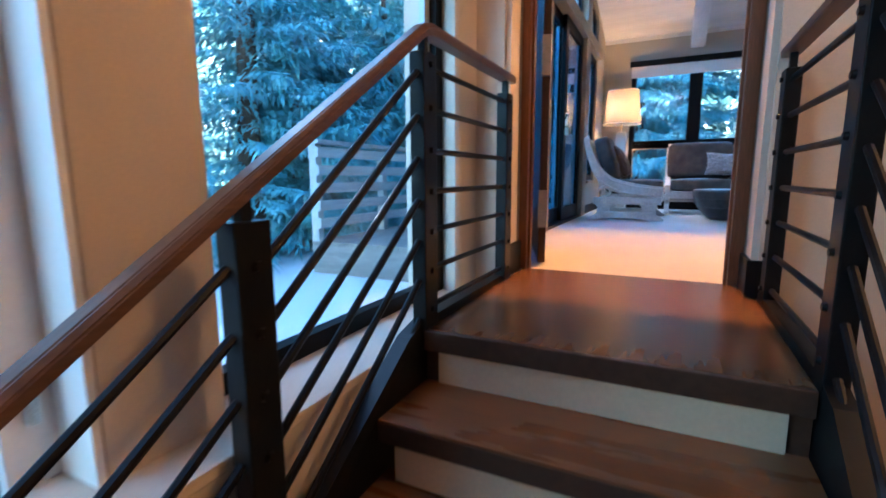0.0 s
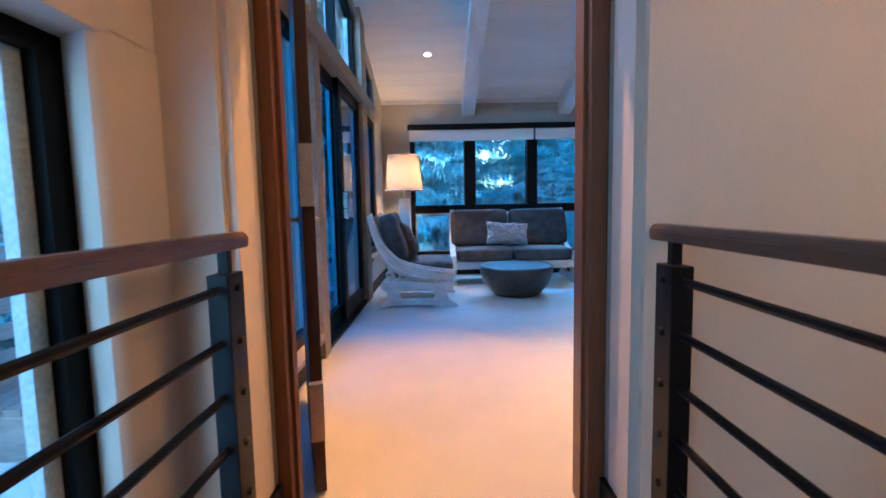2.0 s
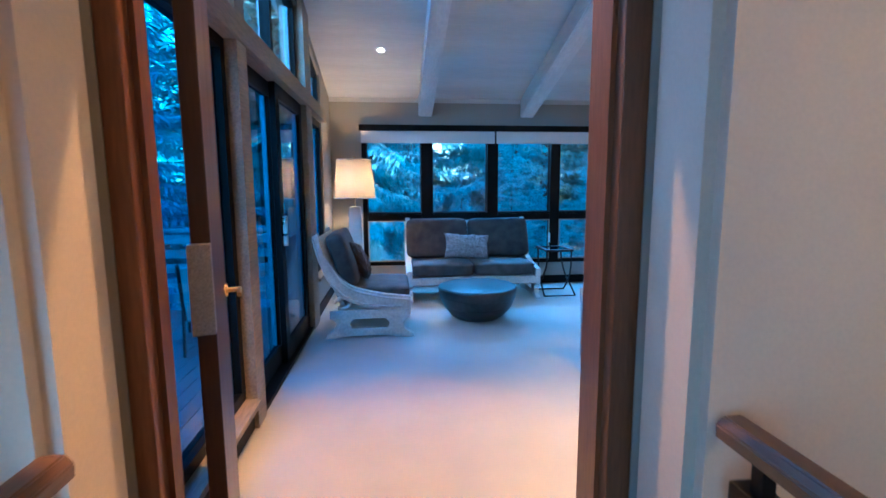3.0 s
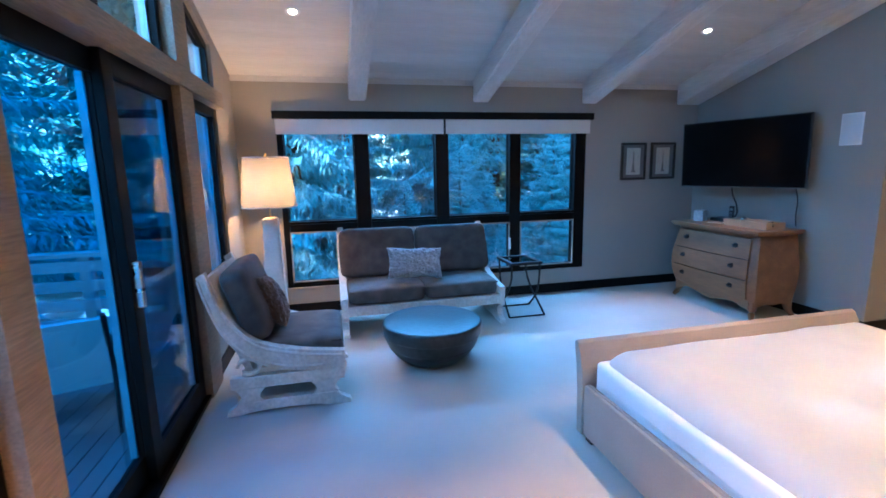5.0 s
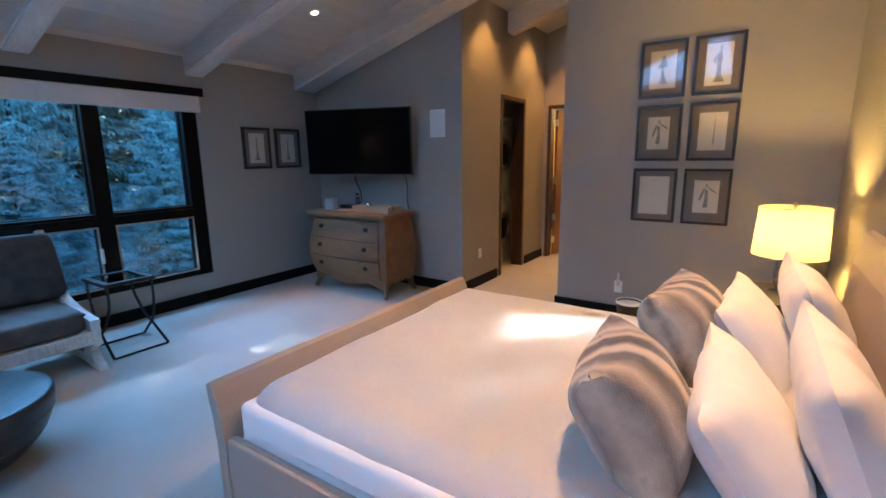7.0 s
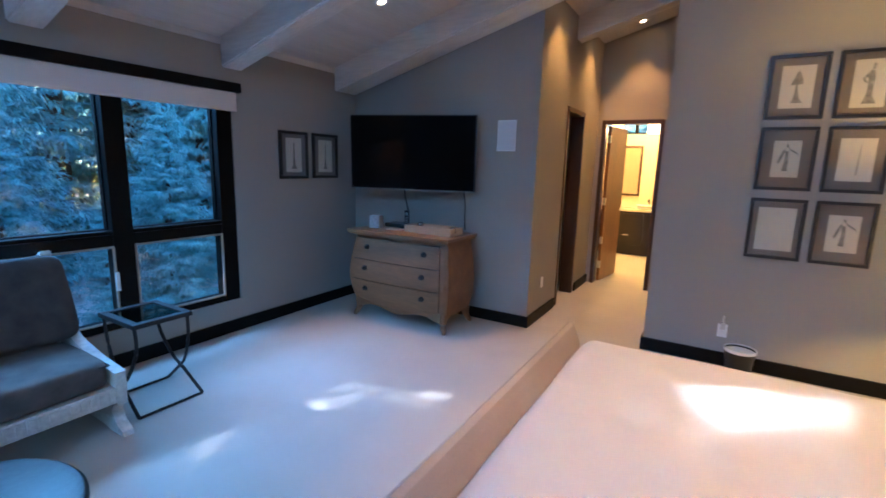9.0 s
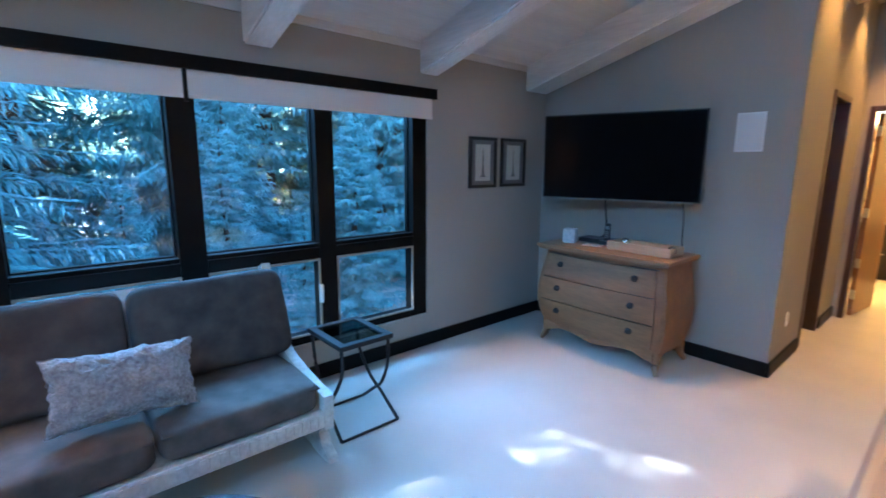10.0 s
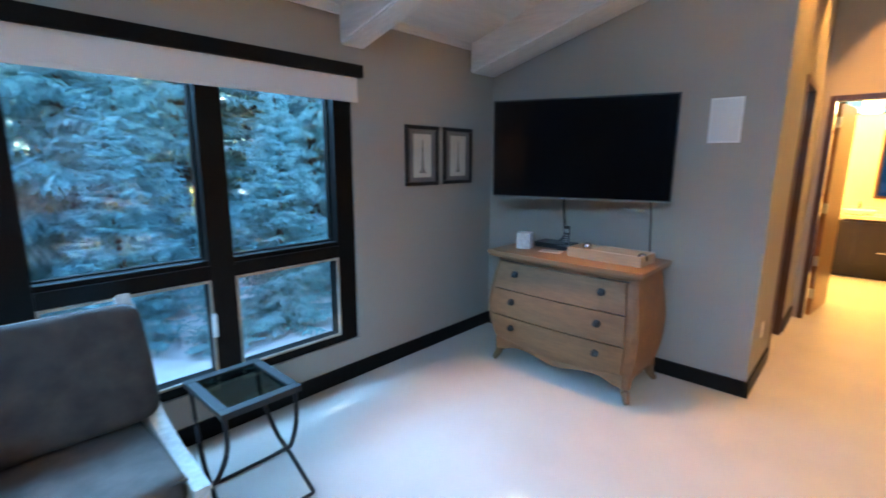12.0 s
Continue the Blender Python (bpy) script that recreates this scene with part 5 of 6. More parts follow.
tray = thing("tray", "long pale wooden tray on the dresser", "tray", pose(4.40, 6.74, DT, 0, 0, -2))
part("tray_base", bx(-0.11, -0.26, 0.0, 0.11, 0.26, 0.012), M_TRAYWOOD, tray)
for a, b, c, d in ((-0.115, -0.27, -0.10, 0.27), (0.10, -0.27, 0.115, 0.27), (-0.10, -0.27, 0.10, -0.255), (-0.10, 0.255, 0.10, 0.27)):
    part("tray_side", bx(a, b, 0.004, c, d, 0.072, bevel=0.003), M_TRAYWOOD, tray)
for y in (6.955, 6.50):
    b = thing("silver_ball", "small silver ball ornament beside the tray", "ornament", Matrix.Translation((4.50 if y > 6.8 else 4.36, y, DT)), "silver balls")
    part("ball", lathe(bmesh.new(), [(0.035 * math.sin(math.pi * k / 12) + 0.0001, 0.050 - 0.035 * math.cos(math.pi * k / 12)) for k in range(13)], 20), M_MERCURY, b, smooth=True)
    part("foot", lathe(bmesh.new(), [(0.022, 0), (0.022, 0.006), (0.010, 0.018)], 16), M_MERCURY, b, smooth=True)

# ---- television on its arm, speaker ----
tv = thing("television", "large flat black television on a wall arm, switched off", "television", Matrix.Translation((4.508, 7.084, 1.70)) @ Matrix.Rotation(radians(-16.9), 4, "Z").inverted() @ Matrix.Rotation(radians(-2.0), 4, "Y"))
part("screen", bx(-0.020, -0.645, -0.355, -0.016, 0.645, 0.36), M_TV, tv)
part("bezel", bx(-0.0165, -0.658, -0.372, 0.020, 0.658, 0.372, bevel=0.004), M_TVBODY, tv)
part("trim_strip", bx(-0.022, -0.655, -0.372, -0.0155, 0.655, -0.362), M_SILVERTRIM, tv, "dark silver strip")
part("rear_housing", bx(0.020, -0.45, -0.32, 0.065, 0.45, 0.20, bevel=0.02), M_TVBODY, tv)
part("wall_arm", tube(bmesh.new(), [(0.06, 0.0, 0), (0.16, 0.10, 0), (0.335, 0.05, 0)], 0.02, 8), M_TVBODY, tv)
part("logo_bar", bx(-0.0235, -0.03, -0.369, -0.0215, 0.03, -0.365), M_NICKEL, tv)
tagged(part("wall_plate", bx(EAST - 0.02, 6.85, 1.5, EAST - 0.001, 7.2, 1.85), M_TVBODY), "black steel mounting plate behind the television", "bracket")
for pts, r in (([(4.56, 7.20, 1.36), (4.58, 7.21, 1.25), (4.70, 7.26, 1.12), (4.72, 7.27, 1.0), (4.62, 7.27, 0.96)], 0.010), ([(4.76, 6.62, 1.36), (4.80, 6.61, 1.20), (4.78, 6.60, 1.05), (4.80, 6.60, 0.935)], 0.006)):
    tagged(part("cable", tube(bmesh.new(), curve(*pts, n=6), r, 6), M_TVBODY, smooth=True), "black cable hanging below the television", "cable")
sp = thing("wall_speaker", "white rectangular in-wall speaker grille", "speaker")
part("frame", bx(EAST - 0.010, 6.114, 1.741, EAST - 0.001, 6.308, 2.034, bevel=0.003), M_WHITE, sp)
part("grille", bx(EAST - 0.013, 6.126, 1.753, EAST - 0.009, 6.296, 2.022), M_GRILLE, sp)


# ---- framed pictures ----
def picture(name, label, w, h, m, mat, paper_w, paper_h, figure, group, fw=0.024):
    """Lies in local x (width) and z (height), its face towards -y."""
    p = thing(name, label, "picture", m, group)
    for a, b, c, d in ((-w / 2, -h / 2, w / 2, -h / 2 + fw), (-w / 2, h / 2 - fw, w / 2, h / 2), (-w / 2, -h / 2 + fw, -w / 2 + fw, h / 2 - fw), (w / 2 - fw, -h / 2 + fw, w / 2, h / 2 - fw)):
        part("frame_bar", bx(a, -0.026, b, c, 0.0, d, bevel=0.004), M_FRAMEBLK, p)
    part("mat", bx(-w / 2 + fw, -0.012, -h / 2 + fw, w / 2 - fw, -0.002, h / 2 - fw), mat, p)
    part("paper", bx(-paper_w / 2, -0.014, -paper_h / 2, paper_w / 2, -0.0115, paper_h / 2), M_PAPER, p)
    for k, outline in enumerate(figure):
        part("drawing", slab(bmesh.new(), [(a * paper_h, b * paper_h) for a, b in outline], "y", -0.0155 - 0.0006 * k, -0.0135), M_INK, p)
    g = part("glazing", bx(-w / 2 + fw, -0.0205, -h / 2 + fw, w / 2 - fw, -0.019, h / 2 - fw), M_PICGLASS, p, "picture glass")
    g.visible_shadow = False
    return p


M_PICGLASS = glass_sheet("picture glass", (0.96, 0.96, 0.95), 0.5, 0.014)
FLARE = [[(-0.12, -0.40), (0.12, -0.40), (0.05, -0.30), (0.03, -0.05), (0.022, 0.25), (-0.022, 0.25), (-0.03, -0.05), (-0.05, -0.30)], [(-0.018, 0.26), (0.018, 0.26), (0.03, 0.33), (0.0, 0.37), (-0.03, 0.33)]]
SLIM = [[(-0.09, -0.40), (0.09, -0.40), (0.035, -0.27), (0.018, 0.0), (0.015, 0.36), (-0.015, 0.36), (-0.018, 0.0), (-0.035, -0.27)]]
G1 = [[(-0.10, -0.38), (0.14, -0.38), (0.06, -0.24), (0.02, -0.06), (0.02, 0.06), (-0.03, 0.06), (-0.04, -0.10), (-0.05, -0.26)], [(-0.13, 0.04), (0.12, 0.06), (0.10, 0.18), (0.05, 0.30), (0.0, 0.40), (-0.04, 0.30), (-0.09, 0.16)]]
G2 = [[(-0.10, -0.42), (0.15, -0.42), (0.07, -0.26), (0.06, -0.02), (0.08, 0.12), (0.05, 0.27), (-0.02, 0.28), (-0.05, 0.16), (-0.03, 0.0), (-0.04, -0.24)], [(-0.14, 0.10), (-0.04, 0.24), (-0.03, 0.17), (-0.10, 0.09), (-0.04, 0.03), (-0.06, 0.0)], [(0.0, 0.30), (0.05, 0.30), (0.06, 0.40), (0.02, 0.43)]]
G3 = [[(-0.07, -0.33), (0.06, -0.33), (0.06, -0.05), (0.04, 0.22), (-0.04, 0.22), (-0.03, -0.05)], [(-0.20, -0.10), (-0.14, -0.11), (-0.06, 0.12), (-0.03, 0.30), (-0.09, 0.24)], [(0.02, 0.32), (0.06, 0.24), (0.27, 0.10), (0.25, 0.17)], [(-0.02, 0.32), (0.03, 0.32), (0.03, 0.40), (-0.02, 0.40)]]
G4 = [[(0.02, -0.35), (0.05, -0.35), (0.06, 0.36), (0.045, 0.36)]]
G5 = [[(0.0, 0.36), (0.04, 0.36), (0.05, 0.40), (0.0, 0.40)]]
M_MATGREY = surf("pewter grey mat", (0.19, 0.175, 0.165), (0.22, 0.20, 0.19), 5, 0.9, 0.1, 300, fine=0.04)
picture("picture", "black-framed botanical print with grey mat on the window wall", 0.365, 0.472, Matrix.Translation((3.916, NORTH - 0.001, 1.648)), M_MATGREY, 0.20, 0.34, FLARE, "pair of prints", 0.03)
picture("picture", "black-framed botanical print of a slim form by the corner", 0.37, 0.470, Matrix.Translation((4.352, NORTH - 0.001, 1.650)), M_MATGREY, 0.20, 0.34, SLIM, "pair of prints", 0.03)
cols, rows = ((3.977, 0.355), (3.573, 0.352)), ((2.222, 0.458), (1.705, 0.466), (1.175, 0.466))
for j, (zc, h) in enumerate(rows):
    for i, (yc, w) in enumerate(cols):
        k = 2 * j + i
        size = ((0.20, 0.30), (0.185, 0.32), (0.17, 0.27), (0.20, 0.30), (0.24, 0.33), (0.185, 0.27))[k]
        picture("picture", ("black-framed ink fashion sketch of a draped gown", "black-framed ink sketch of a tall gown", "black-framed ink sketch with raised sleeves", "black-framed faint pencil sketch on cream paper", "black-framed nearly blank cream sheet", "black-framed ink sketch of a flared dress")[k], w, h, Matrix.Translation((PICS - 0.001, yc, zc)) @ Matrix.Rotation(radians(-90), 4, "Z"), M_MATTAN, *size, (G1, G2, G3, G4, G5, G3)[k], "six framed sketches")

# ---- bed ----
bed = thing("bed", "wide beige leather sleigh bed with low curved footboard", "bed")
BX0, BX1, BF, BH = 1.47, 3.56, 5.07, 2.80
prof = [(BF - 0.03, 0.03), (BF - 0.035, 0.30), (BF - 0.02, 0.44), (BF + 0.01, 0.53), (BF + 0.03, 0.575), (BF + 0.055, 0.59), (BF + 0.075, 0.575), (BF + 0.065, 0.53), (BF + 0.045, 0.44), (BF + 0.03, 0.30), (BF + 0.03, 0.03)]
part("footboard", slab(bmesh.new(), prof, "x", BX0 - 0.005, BX1 + 0.005, 0.008), M_LEATHER, bed)
for x in (BX0, BX1 - 0.05):
    rail = [(BH, 0.04), (BF - 0.04, 0.04), (BF - 0.035, 0.20), (BF - 0.04, 0.345), (4.2, 0.35), (BH, 0.36)]
    part("side_rail", slab(bmesh.new(), rail, "x", x, x + 0.05, 0.01), M_LEATHER, bed)
    bm = bmesh.new()
    part("side_piping", tube(bm, [(x + 0.025, BH + 0.05, 0.36), (x + 0.025, 4.2, 0.352), (x + 0.025, BF - 0.05, 0.347)], 0.008, 6), M_LEATHER, bed, smooth=True)
hb = [(BH - 0.07, 0.04), (BH, 0.04), (BH + 0.01, 0.7), (BH - 0.005, 0.98), (BH - 0.04, 1.13), (BH - 0.065, 1.15), (BH - 0.07, 1.10)]
part("headboard", slab(bmesh.new(), hb, "x", BX0 - 0.02, BX1 + 0.02, 0.006), M_LEATHER, bed)
for x in (BX0 + 0.02, BX1 - 0.08):
    for y in (BH + 0.05, BF - 0.10):
        part("leg", bx(x, y, 0, x + 0.06, y + 0.06, 0.045), M_ESPRESSO, bed)
part("slats", bx(BX0 + 0.05, BH, 0.10, BX1 - 0.05, BF - 0.04, 0.16), M_ESPRESSO, bed)
tagged(part("mattress", bx(BX0 + 0.055, BH + 0.02, 0.16, BX1 - 0.10, BF - 0.05, 0.50, bevel=0.05, seg=4), M_LINEN, smooth=True), "white mattress lying in the bed frame", "mattress")


def duvet(x0, x1, y0, y1, z, nx=70, ny=80):
    bm = bmesh.new()
    g = []
    for j in range(ny + 1):
        row = []
        for i in range(nx + 1):
            u, v = i / nx, j / ny
            x, y = x0 + (x1 - x0) * u, y0 + (y1 - y0) * v
            e = min(u, 1 - u) * (x1 - x0)
            f = (1 - v) * (y1 - y0)
            drop = 0.22 * (1 - math.sqrt(1 - max(0, 1 - e / 0.17) ** 2)) + 0.18 * (1 - math.sqrt(1 - max(0, 1 - f / 0.14) ** 2))
            w = 0.010 * noise.noise(Vector((x * 2.1 + y * 0.8, y * 1.4, 3))) + 0.006 * noise.noise(Vector((x * 3 + y * 4, y * 2.2 - x * 5, 9)))
            crease = 0.016 * max(0, noise.noise(Vector((x * 3.5 - y * 6.0, y * 1.2 + x * 2.2, 1.7)))) ** 1.5
            row.append(bm.verts.new((x, y, z - min(drop, 0.26) + w + crease)))
        g.append(row)
    for j in range(ny):
        for i in range(nx):
            bm.faces.new((g[j][i], g[j][i + 1], g[j + 1][i + 1], g[j + 1][i]))
    bmesh.ops.solidify(bm, geom=bm.faces[:], thickness=0.03)
    return bm


tagged(part("duvet", duvet(BX0 + 0.052, 3.46, BH + 0.05, BF - 0.045, 0.585), M_LINEN, smooth=True), "smooth white cotton duvet spread over the bed", "duvet")
PILLOWS = (("white", 2.05, 3.20, 0.715, -34, 2, 0.80, 0.46, 0.22, 1), ("white", 2.99, 3.18, 0.715, -34, -4, 0.80, 0.46, 0.22, 2), ("white", 2.08, 2.98, 0.80, -22, 0, 0.82, 0.50, 0.20, 3), ("white", 3.03, 2.97, 0.80, -22, 2, 0.82, 0.50, 0.20, 4),
           ("stripe", 1.98, 3.52, 0.745, -28, 8, 0.56, 0.44, 0.34, 5), ("stripe", 2.81, 3.45, 0.755, -28, -6, 0.60, 0.44, 0.34, 6))
for kind, x, y, z, tilt, turn, w, h, t, seed in PILLOWS:
    white = kind == "white"
    tagged(part("bed_pillow" if white else "accent_pillow", pillow(w, h, t, seed, 0.016 if white else 0.010), M_LINEN if white else M_STRIPE, smooth=True, loc=pose(x, y, z, tilt, 0, turn)), "plump white cotton pillow propped against the headboard" if white else "grey and cream striped faux-fur pillow on the bed", "pillow", "white bed pillows" if white else "striped pillows")

# nightstand, lamp, bin, sockets
ns = thing("nightstand", "dark espresso nightstand beside the bed", "nightstand", Matrix.Translation((4.12, 3.0, 0)))
part("body", bx(-0.26, -0.22, 0.10, 0.26, 0.22, 0.60, bevel=0.004), M_ESPRESSO, ns)
part("top", bx(-0.28, -0.24, 0.60, 0.28, 0.24, 0.63, bevel=0.006), M_ESPRESSO, ns)
for z in (0.13, 0.37):
    part("drawer", bx(-0.24, 0.22, z, 0.24, 0.236, z + 0.20, bevel=0.003), M_ESPRESSO, ns)
for x in (-0.22, 0.22):
    for y in (-0.18, 0.18):
        part("leg", bx(x - 0.02, y - 0.02, 0, x + 0.02, y + 0.02, 0.10), M_ESPRESSO, ns)
tl = thing("table_lamp", "mercury glass table lamp with glowing cream drum shade", "lamp", Matrix.Translation((4.16, 3.02, 0.63)))
part("base", lathe(bmesh.new(), [(0.085, 0), (0.085, 0.012), (0.055, 0.02), (0.062, 0.06), (0.07, 0.12), (0.062, 0.2), (0.05, 0.245), (0.02, 0.26), (0.012, 0.30)], 28), M_MERCURY, tl, "mottled mercury glass base", smooth=True)
part("shade", lathe(bmesh.new(), [(0.205, 0.25), (0.19, 0.56)], 40, caps=False), M_SHADE2, tl, "cream drum shade", smooth=True)
for k in range(3):
    part("spider_arm", rod(bmesh.new(), (0, 0, 0.545), (0.189 * math.cos(2.1 * k), 0.189 * math.sin(2.1 * k), 0.55), 0.003, seg=6), M_BRASS, tl)
part("stem", rod(bmesh.new(), (0, 0, 0.29), (0, 0, 0.55), 0.005, seg=8), M_BRASS, tl, smooth=True)
part("finial", lathe(bmesh.new(), [(0.006, 0.54), (0.012, 0.57), (0.008, 0.59), (0.0001, 0.595)], 12), M_BRASS, tl, smooth=True)
bulb("table_lamp_bulb", 4.16, 3.02, 1.04, 15.0, (1.0, 0.56, 0.12), 0.04)
wb = thing("waste_bin", "small black waste bin with white liner by the wall", "waste bin", Matrix.Translation((4.80, 4.09, 0)))
part("bin", lathe(bmesh.new(), [(0.085, 0.0), (0.11, 0.215), (0.104, 0.215), (0.08, 0.01)], 28), M_TVBODY, wb, smooth=True)
part("liner", lathe(bmesh.new(), [(0.0001, 0.18), (0.10, 0.185), (0.106, 0.218), (0.114, 0.222), (0.114, 0.20)], 28), M_LINEN, wb, "white liner", smooth=True)


def socket_plate(m, label):
    s = thing("wall_socket", label, "socket", m, "wall sockets")
    part("plate", bx(-0.036, -0.006, -0.057, 0.036, 0.0, 0.057, bevel=0.003), M_WHITE, s)
    for z in (-0.024, 0.024):
        part("outlet", bx(-0.017, -0.008, z - 0.015, 0.017, -0.0055, z + 0.015, bevel=0.002), M_WHITE, s)
    return s


sw = Matrix.Rotation(radians(-90), 4, "Z")
socket_plate(Matrix.Translation((PICS - 0.001, 4.225, 0.30)) @ sw, "white wall socket with a plug-in night light")
socket_plate(Matrix.Translation((5.26, TURN_Y - 0.001, 0.39)), "white wall socket plate in the corridor wall")
nl = thing("night_light", "small silver plug-in night light in the socket", "night light", Matrix.Translation((PICS - 0.010, 4.225, 0.335)))
part("body", bx(-0.03, -0.018, -0.02, 0.0, 0.018, 0.04, bevel=0.005), M_NICKEL, nl)
part("cap", bx(-0.022, -0.008, 0.04, -0.008, 0.008, 0.10, bevel=0.004), M_NICKEL, nl)

# floor lamp in the corner
fl = thing("floor_lamp", "tall floor lamp with pale tapered column and lit linen shade", "lamp", Matrix.Translation((-0.50, 7.62, 0)))
part("shade", lathe(bmesh.new(), [(0.262, 1.265), (0.212, 1.745)], 48, caps=False), M_SHADE, fl, "glowing linen drum shade", smooth=True)
for r, z in ((0.263, 1.265), (0.213, 1.738)):
    part("trim_band", lathe(bmesh.new(), [(r, z), (r + 0.002, z + 0.004), (r, z + 0.012)], 48, caps=False), M_BLIND, fl, smooth=True)
bm = bmesh.new()
lo = [(-0.11, -0.11), (0.11, -0.11), (0.11, 0.11), (-0.11, 0.11)]
a = [bm.verts.new((x, y, 0.03)) for x, y in lo]
b = [bm.verts.new((x * 0.62, y * 0.62, 1.16)) for x, y in lo]
bm.faces.new(a)
bm.faces.new(b)
for i in range(4):
    bm.faces.new((a[i], a[(i + 1) % 4], b[(i + 1) % 4], b[i]))
bmesh.ops.bevel(bm, geom=list(bm.edges), offset=0.012, segments=2, affect="EDGES")
part("column", bm, M_COLUMN, fl, "pale limed wooden column")
part("foot", bx(-0.14, -0.14, 0, 0.14, 0.14, 0.03, bevel=0.006), M_COLUMN, fl)
part("stem", rod(bmesh.new(), (0, 0, 1.16), (0, 0, 1.76), 0.008), M_BRASS, fl, smooth=True)
part("finial", lathe(bmesh.new(), [(0.006, 1.745), (0.014, 1.765), (0.008, 1.785), (0.0001, 1.79)], 12), M_BRASS, fl, smooth=True)
for k in range(3):
    part("spider_arm", rod(bmesh.new(), (0, 0, 1.733), (0.211 * math.cos(2.1 * k + 0.4), 0.211 * math.sin(2.1 * k + 0.4), 1.737), 0.003, seg=6), M_BRASS, fl)
bulb("floor_lamp_bulb", -0.50, 7.62, 1.47, 7.5, (1.0, 0.48, 0.18), 0.05)

# ---- laundry machines ----
for z0, nm, lb in ((0.0, "washing_machine", "white front-loading washing machine under the dryer"), (1.03, "tumble_dryer", "white tumble dryer stacked on the washing machine")):
    wmc = thing(nm, lb, "appliance", Matrix.Translation((6.46, 6.50, z0)))
    part("body", bx(-0.31, -0.30, 0.0, 0.31, 0.32, 1.025, bevel=0.012), M_APPLIANCE, wmc)
    dm = Matrix.Translation((0, -0.305, 0.52)) @ Matrix.Rotation(radians(90), 4, "X")
    dd = part("door", lathe(bmesh.new(), [(0.225, -0.01), (0.225, 0.02), (0.20, 0.035), (0.16, 0.03), (0.15, 0.01)], 36, dm), M_SILVERTRIM, wmc, "grey ring door", smooth=True)
    part("door_glass", lathe(bmesh.new(), [(0.0001, 0.035), (0.09, 0.03), (0.158, 0.012)], 36, dm), M_DARKGLASS, dd, "smoked glass", smooth=True)
    part("control_panel", bx(-0.30, -0.308, 0.88, 0.30, -0.299, 1.0, bevel=0.003), M_GRILLE, wmc)
    part("dial", rod(bmesh.new(), (0.0, -0.306, 0.94), (0.0, -0.33, 0.94), 0.03, seg=20), M_SILVERTRIM, wmc, smooth=True)

# ---- bathroom ----
bl = thing("door_3", "warm stained wooden bathroom door standing open", "door", pose(END + 0.15, BY1 - 0.055, 0, 0, 0, -8))
part("panel", bx(0.0, -0.042, 0.012, 0.68, 0.0, BZ - 0.06, bevel=0.003), M_REDOAK, bl)
for z in (0.2, 0.55, 1.1, 1.95):
    part("hinge", bx(-0.02, -0.05, z, 0.0, -0.01, z + 0.10), M_NICKEL, bl, "nickel hinge plate")
part("lever_handle", rod(bmesh.new(), (0.62, -0.042, 1.0), (0.62, -0.09, 1.0), 0.011), M_NICKEL, bl, smooth=True)
va = thing("vanity", "wall-hung espresso bathroom vanity with cream stone top", "cabinet", Matrix.Translation((10.02, 5.80, 0)))
part("body", bx(-0.25, -0.95, 0.20, 0.30, 1.0, 0.84, bevel=0.004), M_ESPRESSO, va)
part("counter", bx(-0.29, -0.97, 0.84, 0.32, 1.0, 0.885, bevel=0.006), M_STONE, va, "cream stone counter")
part("backsplash", bx(0.30, -0.97, 0.885, 0.325, 1.0, 0.98), M_STONE, va)
part("plinth", bx(-0.10, -0.90, 0.0, 0.30, 1.0, 0.20), M_ESPRESSO, va)
for y in (-0.9, -0.27, 0.36):
    d = part("drawer", bx(-0.268, y, 0.24, -0.249, y + 0.60, 0.80, bevel=0.003), M_ESPRESSO, va)
    part("handle", rod(bmesh.new(), (-0.285, y + 0.24, 0.40), (-0.285, y + 0.36, 0.40), 0.008), M_NICKEL, d, "nickel bar handle", smooth=True)
sk = thing("sink", "cream vessel sink with dark tap on the vanity", "sink", Matrix.Translation((9.98, 5.52, 0.885)))
part("basin", lathe(bmesh.new(), [(0.10, 0.0), (0.16, 0.02), (0.19, 0.07), (0.18, 0.07), (0.14, 0.025), (0.0001, 0.015)], 28), M_WHITE, sk, smooth=True)
part("tap", tube(bmesh.new(), curve((0.22, 0, 0), (0.22, 0, 0.14), (0.15, 0, 0.17), (0.06, 0, 0.14), n=5), 0.012, 8), M_IRON, sk, "dark tap", smooth=True)
mi = thing("mirror", "dark-framed rectangular bathroom mirror above the vanity", "mirror", Matrix.Translation((BATH - 0.001, 5.98, 1.58)))
part("glass", bx(-0.022, -0.21, -0.44, -0.018, 0.36, 0.44), m_mirror, mi, "silvered glass")
for a, b, c, d in ((-0.25, -0.48, -0.21, 0.48), (0.36, -0.48, 0.40, 0.48), (-0.21, -0.48, 0.36, -0.44), (-0.21, 0.44, 0.36, 0.48)):
    part("frame", bx(-0.035, a, b, 0.0, c, d, bevel=0.003), M_DARKWOOD, mi)
mi2 = thing("mirror", "second dark-framed bathroom mirror at the sink", "mirror", Matrix.Translation((BATH - 0.001, 5.22, 1.58)))
part("glass", bx(-0.022, -0.2, -0.44, -0.018, 0.14, 0.44), m_mirror, mi2, "silvered glass")
for a, b, c, d in ((-0.24, -0.48, -0.2, 0.48), (0.14, -0.48, 0.18, 0.48), (-0.2, -0.48, 0.14, -0.44), (-0.2, 0.44, 0.14, 0.48)):
    part("frame", bx(-0.035, a, b, 0.0, c, d, bevel=0.003), M_DARKWOOD, mi2)
M_AMBER = glow("amber pendant glass", (1.0, 0.60, 0.16), 2.2)
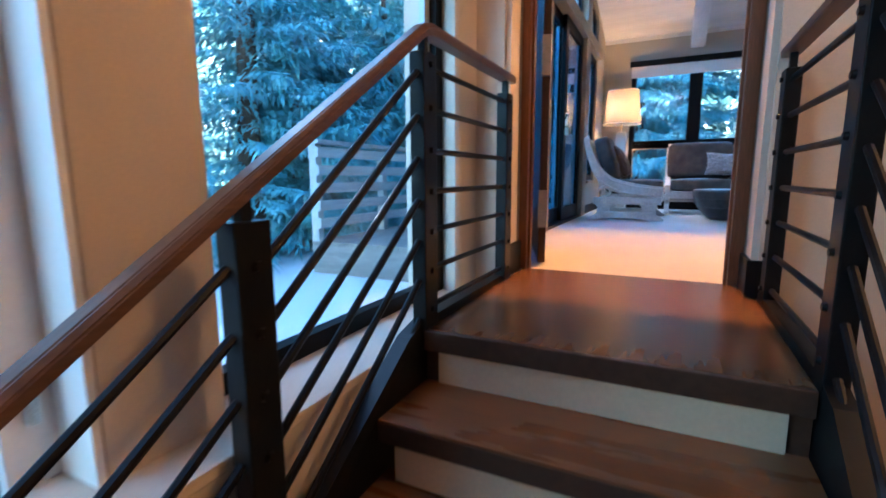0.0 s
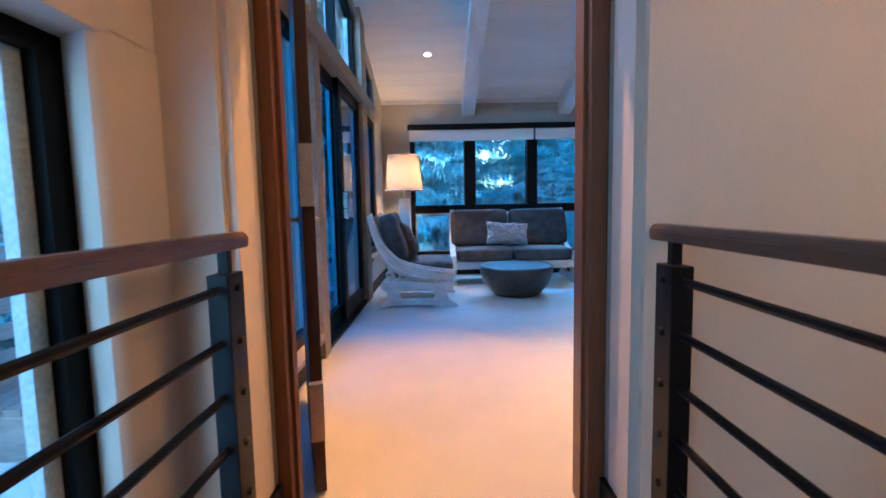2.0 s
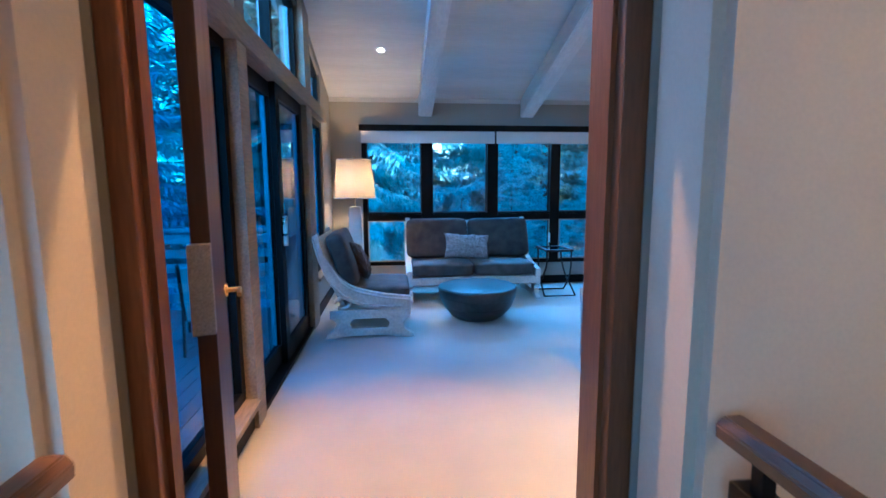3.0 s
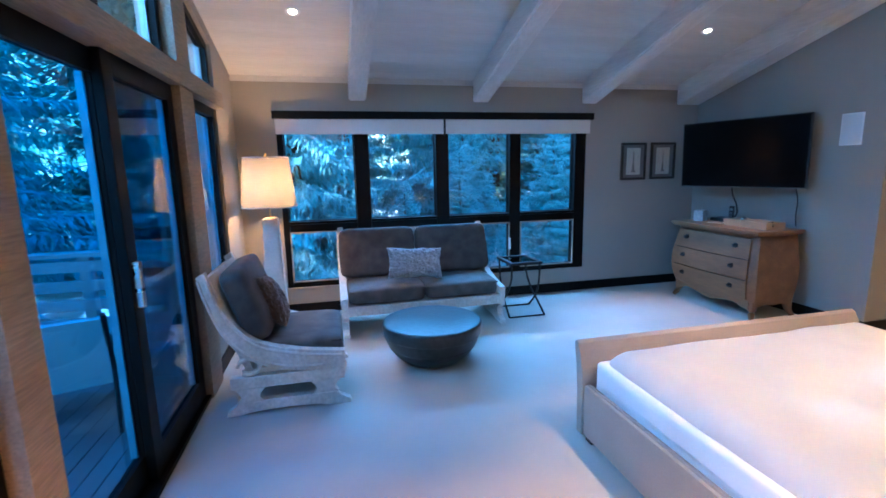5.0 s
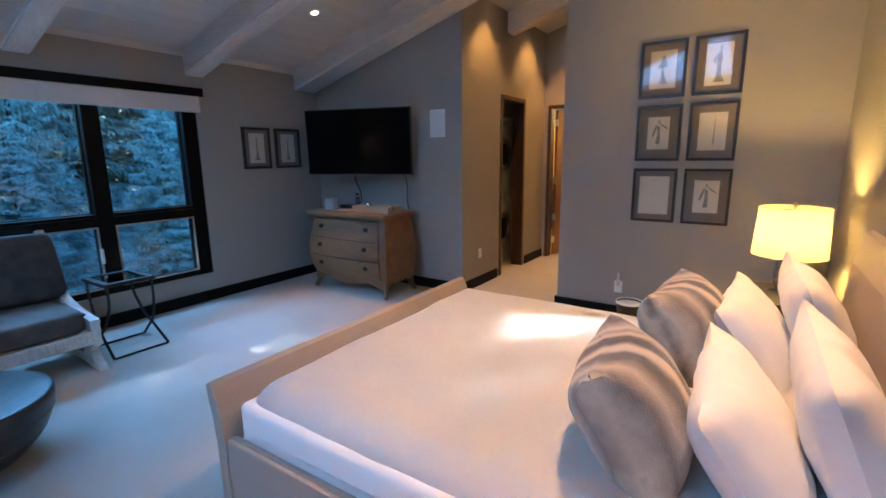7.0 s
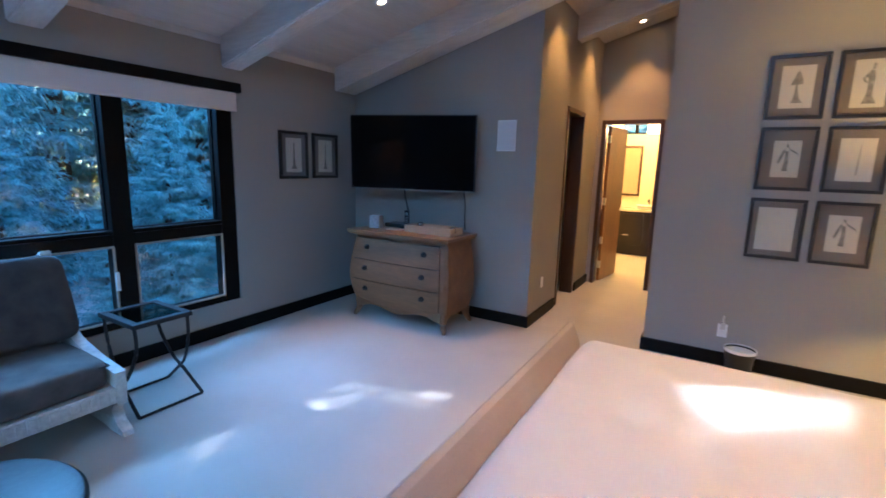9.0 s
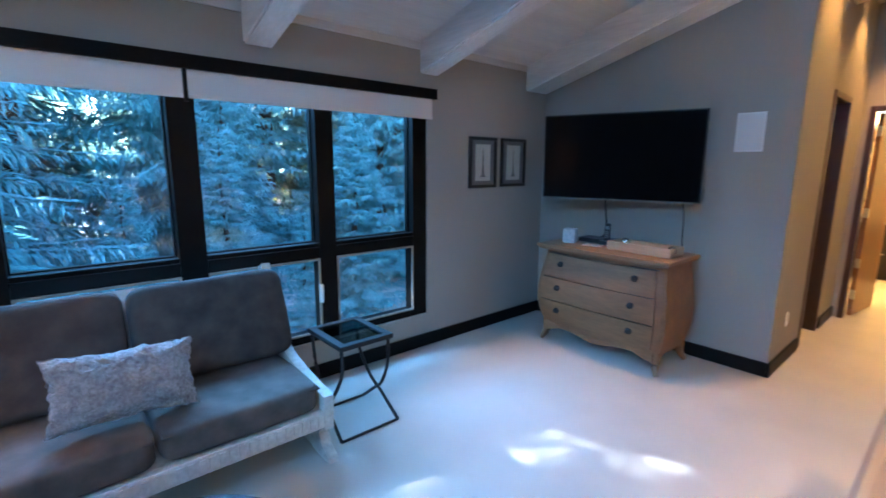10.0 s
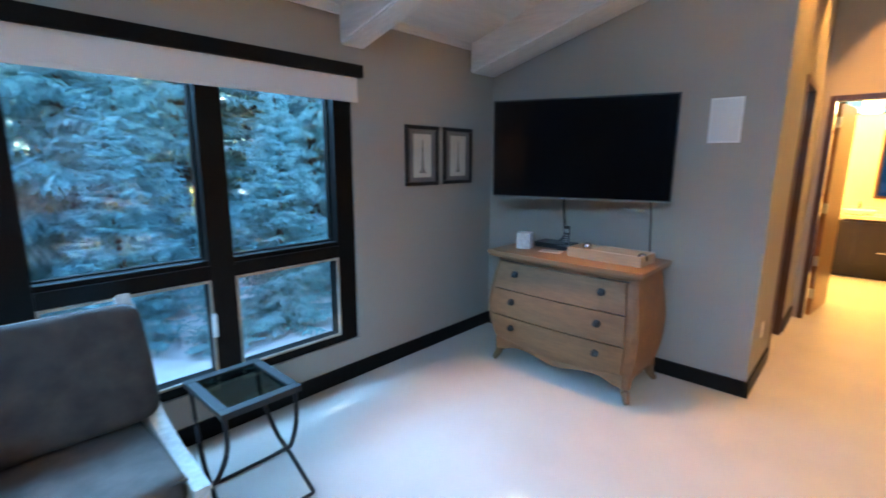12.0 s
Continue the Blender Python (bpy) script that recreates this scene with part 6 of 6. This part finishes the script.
for y in (6.20, 5.56):
    pn = thing("pendant_lamp", "lit amber glass cylinder pendant lamp over the vanity", "lamp", Matrix.Translation((10.1, y, 0)), "bathroom pendants")
    part("shade", lathe(bmesh.new(), [(0.10, 2.27), (0.10, 2.52), (0.09, 2.53), (0.09, 2.27)], 24), M_AMBER, pn, "glowing amber glass", smooth=True)
    part("cord", rod(bmesh.new(), (0, 0, 2.52), (0, 0, ceil_z(y)), 0.005, seg=6), M_IRON, pn)
    part("canopy", lathe(bmesh.new(), [(0.05, 2.53), (0.05, 2.55), (0.0001, 2.56)], 16), M_IRON, pn)
tw = thing("window_9", "dark-framed transom window high in the bathroom wall", "window", kind="structure")
for a, b, c, d in ((4.82, 2.28, 7.1, 2.30), (4.82, 2.64, 7.1, 2.66), (5.86, 2.30, 5.92, 2.64), (4.82, 2.30, 4.88, 2.64), (7.04, 2.30, 7.1, 2.64)):
    part("window_frame", bx(BATH + 0.01, a, b, BATH + 0.08, c, d), M_FRAME, tw)
for a, b in ((4.88, 5.86), (5.92, 7.04)):
    part("pane", bx(BATH + 0.04, a, 2.30, BATH + 0.046, b, 2.64), M_GLASS, tw).visible_shadow = False

# ---- deck furniture ----
M_CANVAS = surf("white sling canvas", (0.62, 0.65, 0.66), (0.70, 0.73, 0.74), 4, 0.8, 0.1, 200, fine=0.04)
dc = thing("lounge_chair", "white sling lounge chair with thin dark frame on the deck", "chair", pose(-1.80, 6.40, -0.16, 0, 0, 200))
part("sling", slab(bmesh.new(), [(-0.55, 0.36), (0.05, 0.30), (0.42, 0.86), (0.45, 0.85), (0.07, 0.27), (-0.55, 0.33)], "x", -0.27, 0.27), M_CANVAS, dc, "white canvas sling")
for x in (-0.29, 0.29):
    part("side_rail", tube(bmesh.new(), [(x, -0.57, 0.34), (x, 0.06, 0.285), (x, 0.45, 0.88)], 0.016, 8), M_IRON, dc, smooth=True)
    part("leg", tube(bmesh.new(), [(x, -0.45, 0.33), (x, -0.52, 0.0)], 0.014, 8), M_IRON, dc, smooth=True)
    part("leg", tube(bmesh.new(), [(x, 0.16, 0.43), (x, 0.36, 0.0)], 0.014, 8), M_IRON, dc, smooth=True)
    part("armrest", tube(bmesh.new(), [(x, -0.48, 0.33), (x, -0.40, 0.55), (x, 0.26, 0.58)], 0.016, 8), M_IRON, dc, smooth=True)
